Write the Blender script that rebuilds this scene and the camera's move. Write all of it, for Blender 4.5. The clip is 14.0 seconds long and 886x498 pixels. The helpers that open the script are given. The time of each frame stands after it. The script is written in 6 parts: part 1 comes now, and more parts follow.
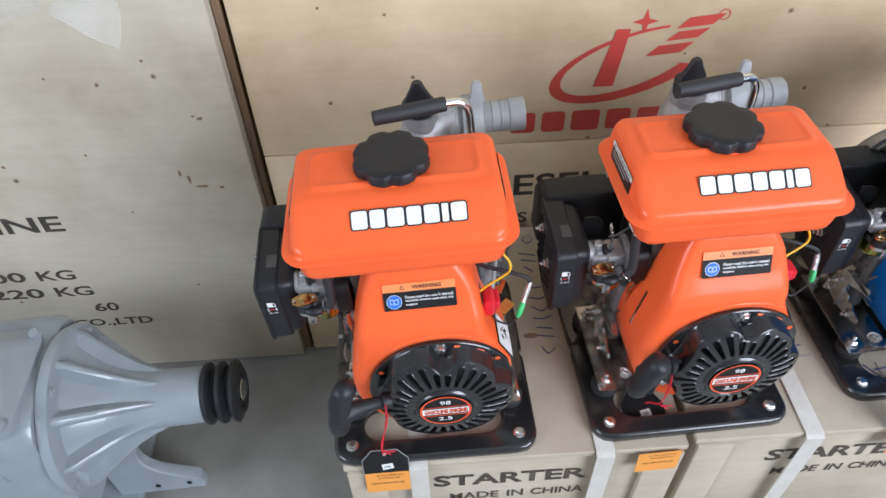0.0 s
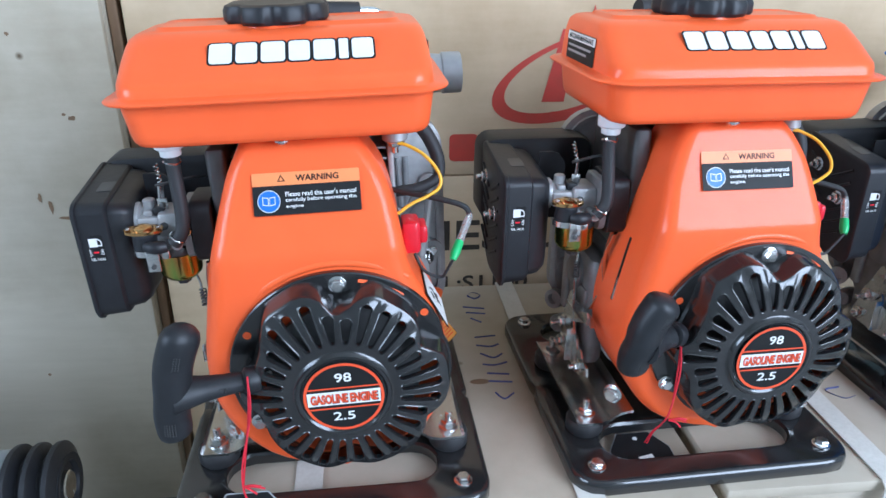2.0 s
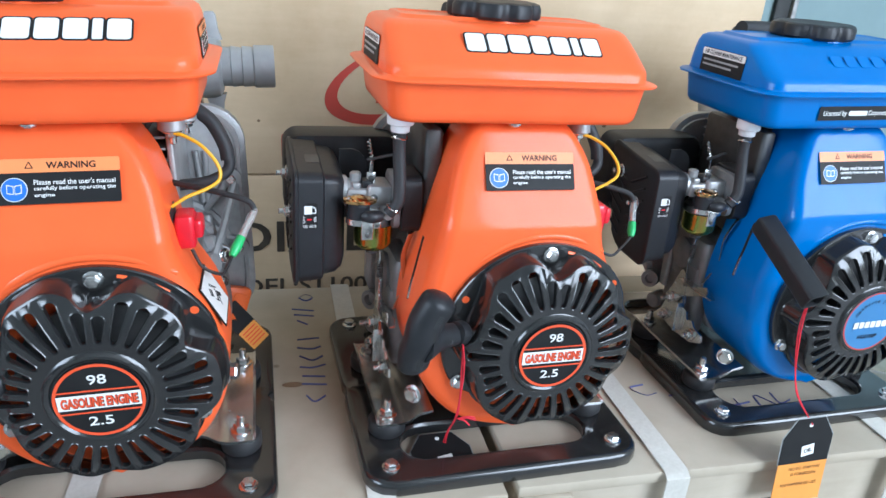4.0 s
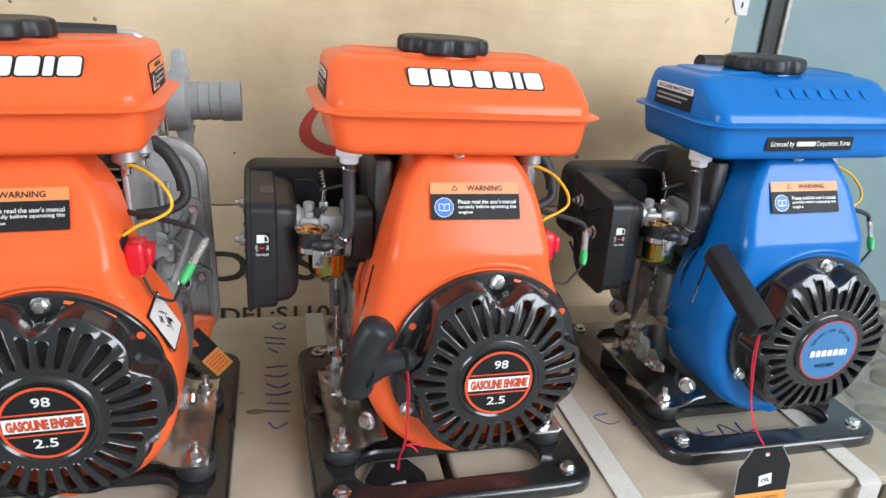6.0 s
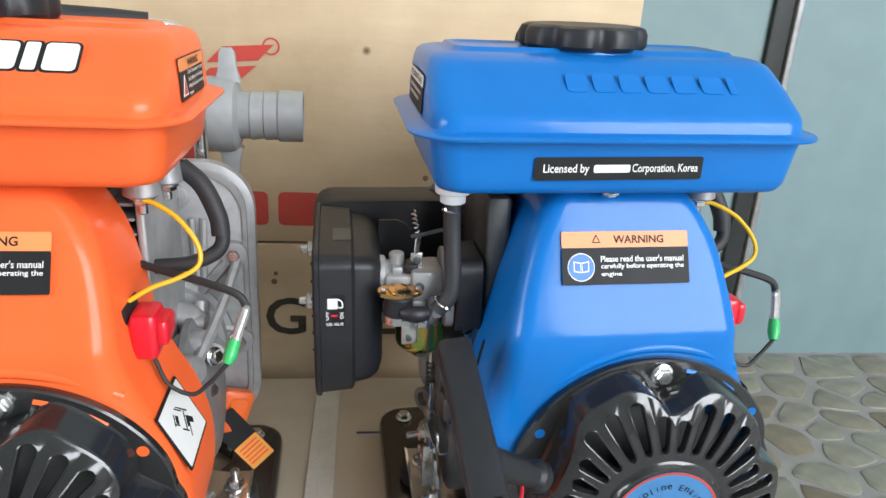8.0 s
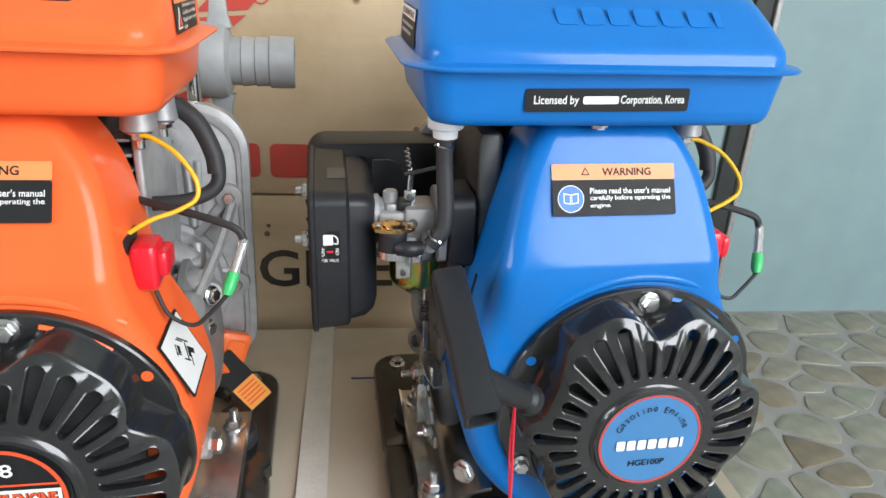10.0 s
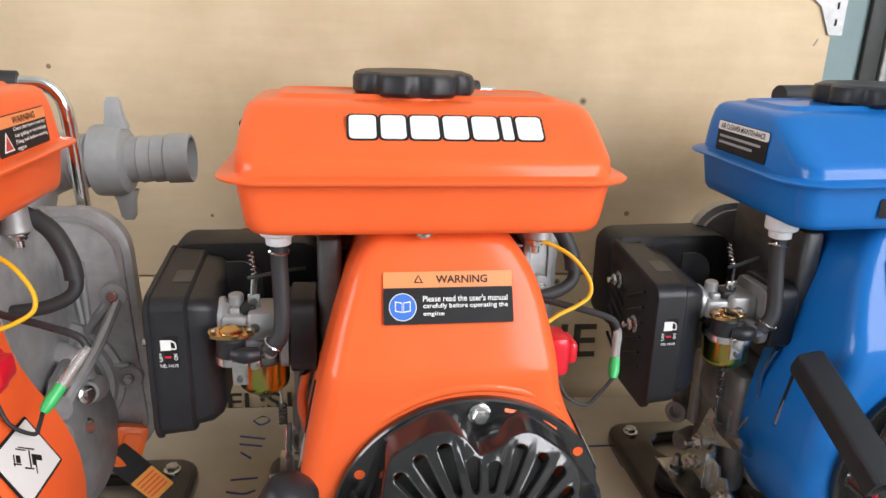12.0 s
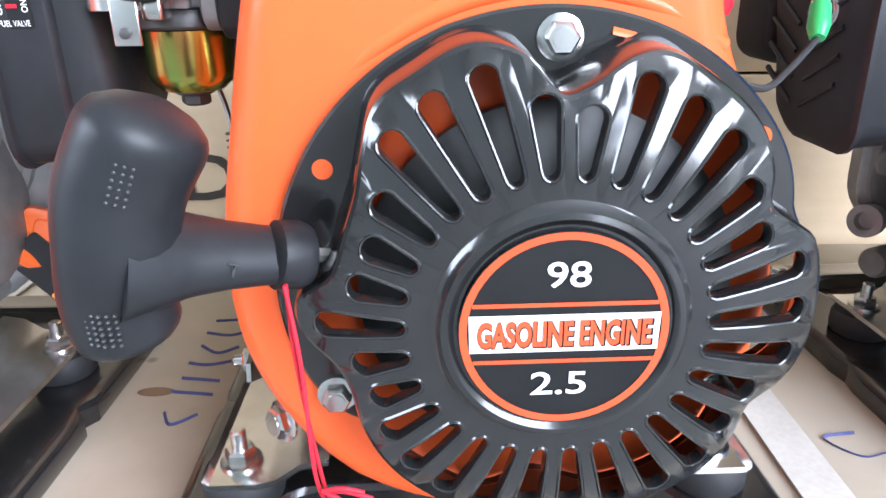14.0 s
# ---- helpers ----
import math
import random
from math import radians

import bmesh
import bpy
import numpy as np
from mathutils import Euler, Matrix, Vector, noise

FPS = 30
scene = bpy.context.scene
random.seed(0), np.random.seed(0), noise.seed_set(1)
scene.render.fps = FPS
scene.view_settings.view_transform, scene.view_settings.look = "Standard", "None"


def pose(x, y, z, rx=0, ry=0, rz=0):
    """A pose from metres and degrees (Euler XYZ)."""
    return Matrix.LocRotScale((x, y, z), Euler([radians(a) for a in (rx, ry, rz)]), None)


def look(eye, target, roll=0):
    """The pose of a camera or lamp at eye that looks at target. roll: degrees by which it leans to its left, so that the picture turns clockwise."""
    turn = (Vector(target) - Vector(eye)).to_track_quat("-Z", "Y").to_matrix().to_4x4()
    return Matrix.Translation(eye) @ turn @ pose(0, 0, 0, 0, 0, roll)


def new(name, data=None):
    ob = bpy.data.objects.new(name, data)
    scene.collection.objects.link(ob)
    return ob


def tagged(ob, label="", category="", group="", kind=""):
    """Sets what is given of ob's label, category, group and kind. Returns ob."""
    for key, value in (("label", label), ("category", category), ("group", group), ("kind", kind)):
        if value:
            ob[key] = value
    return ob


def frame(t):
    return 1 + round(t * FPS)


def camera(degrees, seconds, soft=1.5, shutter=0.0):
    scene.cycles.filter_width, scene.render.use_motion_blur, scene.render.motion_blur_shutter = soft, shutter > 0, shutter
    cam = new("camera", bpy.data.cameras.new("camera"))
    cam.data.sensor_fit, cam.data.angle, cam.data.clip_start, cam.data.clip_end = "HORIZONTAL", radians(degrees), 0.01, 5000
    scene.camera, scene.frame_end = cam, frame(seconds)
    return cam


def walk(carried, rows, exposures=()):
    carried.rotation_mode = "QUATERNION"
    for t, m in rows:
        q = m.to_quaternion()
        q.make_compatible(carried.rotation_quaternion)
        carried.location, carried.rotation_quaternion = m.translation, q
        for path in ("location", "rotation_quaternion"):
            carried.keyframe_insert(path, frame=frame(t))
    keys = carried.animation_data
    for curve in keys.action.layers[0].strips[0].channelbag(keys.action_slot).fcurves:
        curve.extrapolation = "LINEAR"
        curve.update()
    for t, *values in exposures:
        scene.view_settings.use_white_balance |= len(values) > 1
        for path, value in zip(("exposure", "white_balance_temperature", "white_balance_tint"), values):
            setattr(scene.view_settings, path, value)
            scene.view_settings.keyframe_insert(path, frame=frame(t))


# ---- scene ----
cam = camera(65.3, 14.0)
RAISE = 0.21
PATH = [
    (0, (0.0481, 0.1207, 0.9803), (0.0962, 1.5033, -0.4640), -1.86),
    (0.5, (0.0253, 0.1324, 0.7064), (0.0792, 1.8801, -0.2643), 1.44),
    (1, (0.0624, 0.1011, 0.6085), (0.3504, 1.9522, -0.0918), 3.90),
    (1.5, (0.0821, 0.0843, 0.6026), (0.3108, 1.9356, -0.1189), 2.58),
    (2, (0.0847, 0.1086, 0.5855), (0.2855, 1.9257, -0.2256), 0.65),
    (2.5, (0.0917, 0.1167, 0.5748), (0.3011, 1.9288, -0.2452), 1.33),
    (3, (0.1232, 0.1131, 0.5708), (0.4216, 1.9207, -0.2315), 3.24),
    (3.5, (0.1581, 0.1047, 0.5757), (0.5186, 1.9083, -0.2099), 2.99),
    (4, (0.1806, 0.0978, 0.5779), (0.6498, 1.8797, -0.1996), 4.67),
    (4.2, (0.1867, 0.0962, 0.5773), (0.6808, 1.8752, -0.1914), 4.94),
    (6.3, (0.2553, 0.0726, 0.5842), (0.6675, 1.9019, -0.1115), 3.58),
    (6.5, (0.3147, 0.0972, 0.5804), (0.6978, 1.9174, -0.1546), 0.32),
    (7, (0.4569, 0.2170, 0.5413), (0.7494, 2.0808, -0.1226), 1.17),
    (7.5, (0.5607, 0.2838, 0.5522), (0.8848, 2.1290, -0.1477), 3.30),
    (7.7, (0.5743, 0.2806, 0.5549), (0.8094, 2.1476, -0.1228), 3.33),
    (9.8, (0.5655, 0.2610, 0.5466), (0.8050, 2.1199, -0.1515), 3.59),
    (10, (0.5702, 0.2578, 0.5368), (0.8373, 2.0916, -0.2156), 3.29),
    (10.5, (0.5677, 0.2452, 0.5338), (0.8173, 2.0737, -0.2372), 0.36),
    (11, (0.5021, 0.2389, 0.5378), (0.8265, 2.0833, -0.1642), 4.47),
    (11.5, (0.3873, 0.2243, 0.5670), (0.6350, 2.1112, -0.0481), 2.10),
    (12, (0.3362, 0.2295, 0.5727), (0.5498, 2.1250, -0.0285), 1.89),
    (12.5, (0.3244, 0.2412, 0.5265), (0.5364, 2.1113, -0.1501), 2.91),
    (13, (0.3257, 0.2587, 0.4492), (0.5800, 2.0631, -0.3750), 0.97),
    (13.5, (0.3355, 0.3282, 0.3975), (0.5458, 2.1484, -0.4041), 1.61),
    (14, (0.3685, 0.3780, 0.3734), (0.3528, 2.2443, -0.3454), -0.76),
]
UP = Vector((0, 0, RAISE))
walk(cam, [(t, look(Vector(eye) + UP, Vector(target) + UP, roll)) for t, eye, target, roll in PATH],
     [(0.0, 0.22, 5850, 13), (0.5, 0.25, 5800, 12), (1.0, 0.18, 5350, 12), (1.5, 0.26, 5150, 10), (3.0, 0.45, 5150, 8), (4.2, 0.42, 5550, 7), (6.5, 0.28, 6250, 11), (7.5, 0.36, 6300, 10), (10.5, 0.44, 6450, 9), (11.0, 0.58, 6550, 10), (11.5, 0.34, 6650, 12), (12.5, 0.2, 6350, 14), (13.0, 0.95, 5950, 12), (14.0, 1.3, 5700, 13)])

# ---- world, sun and large lights ----
world = bpy.data.worlds.new("sky")
world.use_nodes = True
scene.world = world
wn = world.node_tree.nodes
sky = wn.new("ShaderNodeTexSky")
sky.sky_type, sky.sun_disc, sky.sun_elevation, sky.sun_rotation = "NISHITA", False, radians(48), radians(200)
world.node_tree.links.new(sky.outputs[0], wn["Background"].inputs[0])
wn["Background"].inputs[1].default_value = 0.12


def area_lamp(name, size_x, size_y, power, m, colour):
    lamp = bpy.data.lights.new(name, "AREA")
    lamp.shape, lamp.size, lamp.size_y, lamp.energy, lamp.color = "RECTANGLE", size_x, size_y, power, colour
    ob = new(name, lamp)
    ob.matrix_world = m
    return tagged(ob, "area light for open shop front daylight and added side fill", "daylight", kind="structure")


sun_data = bpy.data.lights.new("sun", "SUN")
sun_data.energy, sun_data.angle, sun_data.color = 2.5, radians(0.6), (1.0, 0.95, 0.86)
sun = new("sun", sun_data)
sun.matrix_world = look((-2.0, -4.5, 6.0), (-0.5, -5.5, 0.0))

area_lamp("daylight_front", 2.6, 2.5, 172.0, look((2.85, -2.12, 2.05), (0.9, 1.0, 0.75)), (0.97, 0.985, 1.0))
# added fill from the unseen left, lifting the ambient light there
area_lamp("side_fill", 1.6, 1.4, 48.0, look((-2.6, -0.9, 1.75), (0.3, 0.8, 0.5)), (0.93, 0.97, 1.0))


# ---- materials ----
def mat(name, a, b=None, rough=0.5, metal=0.0, scale=40.0, bump=0.05, coat=0.0, rough_var=0.08, grain=None, alpha=1.0, trans=0.0, spec=0.5, detail=6.0, coat_rough=0.06):
    """Two tones mixed by noise at two scales, with fine relief."""
    m = bpy.data.materials.new(name)
    m.use_nodes = True
    nt = m.node_tree
    n, l = nt.nodes, nt.links
    p = n["Principled BSDF"]
    b = b or tuple(c * 0.8 for c in a)
    tc = n.new("ShaderNodeTexCoord")
    mp = n.new("ShaderNodeMapping")
    l.new(tc.outputs["Object"], mp.inputs["Vector"])
    if grain:
        mp.inputs["Scale"].default_value = grain
    fine = n.new("ShaderNodeTexNoise")
    fine.inputs["Scale"].default_value, fine.inputs["Detail"].default_value = scale, detail
    big = n.new("ShaderNodeTexNoise")
    big.inputs["Scale"].default_value, big.inputs["Detail"].default_value = scale * 0.13, 4.0
    l.new(mp.outputs[0], fine.inputs["Vector"])
    l.new(tc.outputs["Object"], big.inputs["Vector"])
    mixv = n.new("ShaderNodeMath")
    mixv.operation = "MULTIPLY_ADD"
    mixv.inputs[1].default_value = 0.5
    half = n.new("ShaderNodeMath")
    half.operation = "MULTIPLY"
    half.inputs[1].default_value = 0.5
    l.new(big.outputs["Fac"], half.inputs[0])
    l.new(fine.outputs["Fac"], mixv.inputs[0])
    l.new(half.outputs[0], mixv.inputs[2])
    ramp = n.new("ShaderNodeValToRGB")
    ramp.color_ramp.elements[0].position, ramp.color_ramp.elements[1].position = 0.33, 0.67
    ramp.color_ramp.elements[0].color, ramp.color_ramp.elements[1].color = (*b, 1), (*a, 1)
    l.new(mixv.outputs[0], ramp.inputs[0])
    l.new(ramp.outputs[0], p.inputs["Base Color"])
    rr = n.new("ShaderNodeMapRange")
    rr.inputs["To Min"].default_value, rr.inputs["To Max"].default_value = max(0.02, rough - rough_var), min(1.0, rough + rough_var)
    l.new(mixv.outputs[0], rr.inputs["Value"])
    l.new(rr.outputs[0], p.inputs["Roughness"])
    p.inputs["Metallic"].default_value = metal
    p.inputs["Coat Weight"].default_value = coat
    p.inputs["Coat Roughness"].default_value = coat_rough
    p.inputs["Alpha"].default_value = alpha
    p.inputs["Transmission Weight"].default_value = trans
    p.inputs["Specular IOR Level"].default_value = spec
    if bump:
        bp = n.new("ShaderNodeBump")
        bp.inputs["Strength"].default_value, bp.inputs["Distance"].default_value = bump, 0.002
        l.new(fine.outputs["Fac"], bp.inputs["Height"])
        l.new(bp.outputs[0], p.inputs["Normal"])
    return m


def plywood(name, light, dark, along="x"):
    """Rotary-cut veneer: long drawn-out figure, broad stains, a few dark specks."""
    m = mat(name, light, dark, 0.62, 0, 9.0, 0.12, grain=(1.2, 1.2, 9.0) if along == "x" else (9.0, 1.2, 1.2), spec=0.3)
    nt = m.node_tree
    n, l = nt.nodes, nt.links
    p = n["Principled BSDF"]
    tc = n.new("ShaderNodeTexCoord")
    v = n.new("ShaderNodeTexVoronoi")
    v.inputs["Scale"].default_value = 9.0
    l.new(tc.outputs["Object"], v.inputs["Vector"])
    r = n.new("ShaderNodeValToRGB")
    r.color_ramp.elements[0].position, r.color_ramp.elements[1].position = 0.018, 0.05
    r.color_ramp.elements[0].color, r.color_ramp.elements[1].color = (0.25, 0.2, 0.15, 1), (1, 1, 1, 1)
    l.new(v.outputs["Distance"], r.inputs[0])
    s = n.new("ShaderNodeTexNoise")
    s.inputs["Scale"].default_value, s.inputs["Detail"].default_value = 2.3, 9.0
    s.inputs["Roughness"].default_value = 0.62
    l.new(tc.outputs["Object"], s.inputs["Vector"])
    r2 = n.new("ShaderNodeValToRGB")
    r2.color_ramp.elements[0].position, r2.color_ramp.elements[1].position = 0.3, 0.55
    r2.color_ramp.elements[0].color, r2.color_ramp.elements[1].color = (0.66, 0.62, 0.56, 1), (1, 1, 1, 1)
    l.new(s.outputs["Fac"], r2.inputs[0])
    old = p.inputs["Base Color"].links[0].from_socket
    for ramp in (r, r2):
        mx = n.new("ShaderNodeMix")
        mx.data_type, mx.blend_type = "RGBA", "MULTIPLY"
        mx.inputs[0].default_value = 1.0
        l.new(old, mx.inputs[6])
        l.new(ramp.outputs[0], mx.inputs[7])
        old = mx.outputs[2]
    l.new(old, p.inputs["Base Color"])
    return m


def iridescent(name):
    """Yellow passivated zinc with rainbow drift."""
    m = mat(name, (0.75, 0.5, 0.12), (0.55, 0.36, 0.08), 0.22, 1.0, 60, 0.02)
    n, l = m.node_tree.nodes, m.node_tree.links
    tc = n.new("ShaderNodeTexCoord")
    w = n.new("ShaderNodeTexNoise")
    w.inputs["Scale"].default_value = 45
    mp = n.new("ShaderNodeMapping")
    mp.inputs["Scale"].default_value = (1, 1, 0.15)
    l.new(tc.outputs["Object"], mp.inputs[0])
    l.new(mp.outputs[0], w.inputs[0])
    r = n.new("ShaderNodeValToRGB")
    e = r.color_ramp.elements
    e[0].position, e[1].position = 0.34, 0.68
    e[0].color, e[1].color = (0.75, 0.2, 0.08, 1), (0.75, 0.45, 0.06, 1)
    for pos, col in ((0.44, (0.3, 0.42, 0.1, 1)), (0.56, (0.8, 0.68, 0.1, 1))):
        e.new(pos).color = col
    l.new(w.outputs["Fac"], r.inputs[0])
    l.new(r.outputs[0], n["Principled BSDF"].inputs["Base Color"])
    return m


ORANGE = mat("orange_paint", (0.92, 0.140, 0.036), (0.87, 0.125, 0.030), 0.40, 0, 30, 0.012, coat=0.40, rough_var=0.04, spec=0.12, coat_rough=0.13)
BLUE = mat("blue_paint", (0.008, 0.158, 0.50), (0.0065, 0.138, 0.455), 0.40, 0, 30, 0.012, coat=0.40, rough_var=0.04, spec=0.12, coat_rough=0.13)
GLOSS = mat("black_gloss_paint", (0.013, 0.013, 0.014), (0.019, 0.019, 0.019), 0.2, 0, 60, 0.015, coat=0.6, rough_var=0.04, spec=0.5, coat_rough=0.09)
BLACK = mat("black_plastic", (0.019, 0.020, 0.023), (0.013, 0.013, 0.015), 0.45, 0, 160, 0.1, spec=0.4)
RUBBER = mat("black_rubber", (0.026, 0.026, 0.028), (0.018, 0.018, 0.019), 0.6, 0, 90, 0.08)
GRIPM = mat("soft_black_plastic", (0.022, 0.023, 0.026), (0.015, 0.016, 0.018), 0.42, 0, 120, 0.06, spec=0.35)
ALU = mat("cast_aluminium", (0.45, 0.45, 0.45), (0.29, 0.29, 0.29), 0.45, 0.5, 90, 0.18)
ALUD = mat("dull_cast_aluminium", (0.30, 0.30, 0.30), (0.17, 0.17, 0.17), 0.5, 0.45, 70, 0.25)
STEEL = mat("zinc_plated_steel", (0.72, 0.72, 0.72), (0.52, 0.52, 0.5), 0.25, 1.0, 80, 0.04)
CHROME = mat("chrome", (0.85, 0.85, 0.85), (0.8, 0.8, 0.8), 0.08, 1.0, 40, 0.0)
DARKM = mat("dark_oily_metal", (0.11, 0.11, 0.11), (0.055, 0.055, 0.055), 0.45, 0.5, 80, 0.15)
BRASS = mat("brass", (0.72, 0.46, 0.2), (0.5, 0.3, 0.12), 0.25, 1.0, 70, 0.04)
ZINC = iridescent("yellow_zinc")
WHITEP = mat("translucent_white_plastic", (0.75, 0.76, 0.76), (0.66, 0.68, 0.7), 0.35, 0, 60, 0.02)
GREYP = mat("grey_plastic", (0.36, 0.37, 0.37), (0.3, 0.31, 0.31), 0.45, 0, 120, 0.06)
RED = mat("red_plastic", (0.72, 0.012, 0.03), (0.6, 0.01, 0.025), 0.3, 0, 60, 0.02, coat=0.2)
YELLOW = mat("yellow_wire", (0.82, 0.47, 0.01), (0.75, 0.42, 0.01), 0.4, 0, 60, 0.02)
GREEN = mat("green_sleeve", (0.05, 0.5, 0.14), (0.04, 0.42, 0.12), 0.35, 0, 60, 0.02)
CLEAR = mat("clear_sleeve", (0.85, 0.85, 0.82), (0.75, 0.75, 0.72), 0.12, 0, 60, 0.02, trans=0.75)
STRING = mat("red_string", (0.75, 0.02, 0.04), (0.55, 0.01, 0.03), 0.7, 0, 400, 0.3)
PLUG = mat("orange_plastic", (0.85, 0.16, 0.03), (0.78, 0.13, 0.02), 0.4, 0, 60, 0.02)
INKW = mat("white_print", (0.82, 0.82, 0.8), (0.76, 0.76, 0.74), 0.4, 0, 60, 0.0)
INKB = mat("black_print", (0.012, 0.012, 0.013), (0.018, 0.018, 0.018), 0.5, 0, 60, 0.0, spec=0.2)
INKO = mat("orange_print", (0.85, 0.28, 0.09), (0.8, 0.25, 0.08), 0.4, 0, 60, 0.0)
TAGO = mat("tag_orange_print", (0.80, 0.33, 0.06), (0.74, 0.29, 0.05), 0.45, 0, 60, 0.0)
INKRO = mat("red_orange_print", (0.75, 0.085, 0.025), (0.7, 0.08, 0.02), 0.4, 0, 60, 0.0)
INKBL = mat("blue_print", (0.03, 0.16, 0.6), (0.03, 0.14, 0.55), 0.4, 0, 60, 0.0)
INKRED = mat("red_stencil", (0.55, 0.05, 0.035), (0.4, 0.06, 0.04), 0.6, 0, 60, 0.02)
INKST = mat("black_stencil", (0.035, 0.03, 0.025), (0.09, 0.07, 0.05), 0.65, 0, 50, 0.02)
INKPEN = mat("blue_marker", (0.05, 0.06, 0.2), (0.09, 0.1, 0.25), 0.6, 0, 90, 0.0)
INKBLUE = mat("dull_blue_disc", (0.06, 0.2, 0.42), (0.05, 0.18, 0.38), 0.35, 0, 60, 0.0)
PLY_A = plywood("pale_grey_plywood", (0.585, 0.53, 0.425), (0.515, 0.46, 0.36))
PLY_B = plywood("warm_plywood", (0.70, 0.55, 0.37), (0.63, 0.48, 0.31))
PLY_C = plywood("crate_plywood", (0.53, 0.465, 0.37), (0.45, 0.39, 0.30))
PLY_D = plywood("rough_batten", (0.3, 0.2, 0.12), (0.2, 0.13, 0.08), "z")
STRAP = mat("white_strap", (0.60, 0.575, 0.52), (0.50, 0.475, 0.42), 0.45, 0, 300, 0.15)
GREYPAINT = mat("grey_enamel", (0.30, 0.335, 0.355), (0.25, 0.28, 0.30), 0.3, 0, 25, 0.1, coat=0.5)
TEAL = mat("teal_wall_paint", (0.205, 0.292, 0.302), (0.17, 0.248, 0.26), 0.55, 0, 14, 0.06)
DARKTRIM = mat("dark_trim", (0.03, 0.035, 0.035), (0.02, 0.02, 0.02), 0.5, 0, 30, 0.05)
CEIL = mat("white_ceiling", (0.75, 0.75, 0.73), (0.68, 0.68, 0.66), 0.7, 0, 10, 0.05)
PLAIN = mat("pale_wall_paint", (0.6, 0.62, 0.6), (0.52, 0.54, 0.52), 0.7, 0, 10, 0.05)
CONC = mat("grey_concrete", (0.32, 0.31, 0.29), (0.21, 0.205, 0.195), 0.7, 0, 14, 0.25)
STONE = mat("worn_stone", (0.37, 0.37, 0.325), (0.20, 0.20, 0.18), 0.42, 0, 26, 0.3)
sn = STONE.node_tree.nodes
s_info, s_ramp, s_mix = sn.new("ShaderNodeObjectInfo"), sn.new("ShaderNodeValToRGB"), sn.new("ShaderNodeMix")
s_mix.data_type, s_mix.blend_type = "RGBA", "MULTIPLY"
s_mix.inputs[0].default_value = 1.0
s_ramp.color_ramp.elements[0].color, s_ramp.color_ramp.elements[1].color = (1.0, 0.82, 0.62, 1), (0.78, 0.86, 0.84, 1)
s_el = s_ramp.color_ramp.elements.new(0.45)
s_el.color = (1.0, 0.98, 0.92, 1)
s_old = sn["Principled BSDF"].inputs["Base Color"].links[0].from_socket
STONE.node_tree.links.new(s_info.outputs["Random"], s_ramp.inputs[0])
STONE.node_tree.links.new(s_old, s_mix.inputs[6])
STONE.node_tree.links.new(s_ramp.outputs[0], s_mix.inputs[7])
STONE.node_tree.links.new(s_mix.outputs[2], sn["Principled BSDF"].inputs["Base Color"])
GROUND = mat("pale_yard_ground", (0.34, 0.32, 0.28), (0.24, 0.22, 0.19), 0.9, 0, 3, 0.3)
FILM = mat("clear_film", (0.85, 0.86, 0.88), (0.8, 0.8, 0.8), 0.12, 0, 20, 0.3, alpha=0.16)


# ---- building helpers ----
def part(name, bm, material, parent=None, label="", smooth=True, sharp=35):
    me = bpy.data.meshes.new(name)
    bmesh.ops.recalc_face_normals(bm, faces=bm.faces)
    for f in bm.faces:
        f.smooth = smooth
    if smooth:
        lim = radians(sharp)
        for e in bm.edges:
            if len(e.link_faces) == 2 and e.calc_face_angle(0.0) > lim:
                e.smooth = False
    bm.to_mesh(me)
    bm.free()
    me.materials.append(material)
    ob = new(name, me)
    if parent:
        ob.parent = parent
    if label:
        ob["label"] = label
    return ob


def rr(hx, hy, r, n=5, cx=0.0, cy=0.0):
    """Loop of a rounded rectangle."""
    pts = []
    for qx, qy, a0 in ((1, 1, 0), (-1, 1, 90), (-1, -1, 180), (1, -1, 270)):
        for i in range(n + 1):
            a = radians(a0 + 90 * i / n)
            pts.append((cx + qx * (hx - r) + r * math.cos(a), cy + qy * (hy - r) + r * math.sin(a)))
    return pts


def loft(bm, loops, caps=True, closed=False):
    rows = [[bm.verts.new(p) for p in lp] for lp in loops]
    n = len(rows[0])
    pairs = list(zip(rows, rows[1:])) + ([(rows[-1], rows[0])] if closed else [])
    for a, b in pairs:
        for i in range(n):
            bm.faces.new((a[i], a[(i + 1) % n], b[(i + 1) % n], b[i]))
    if caps and not closed:
        bm.faces.new(rows[0][::-1])
        bm.faces.new(rows[-1])
    return rows


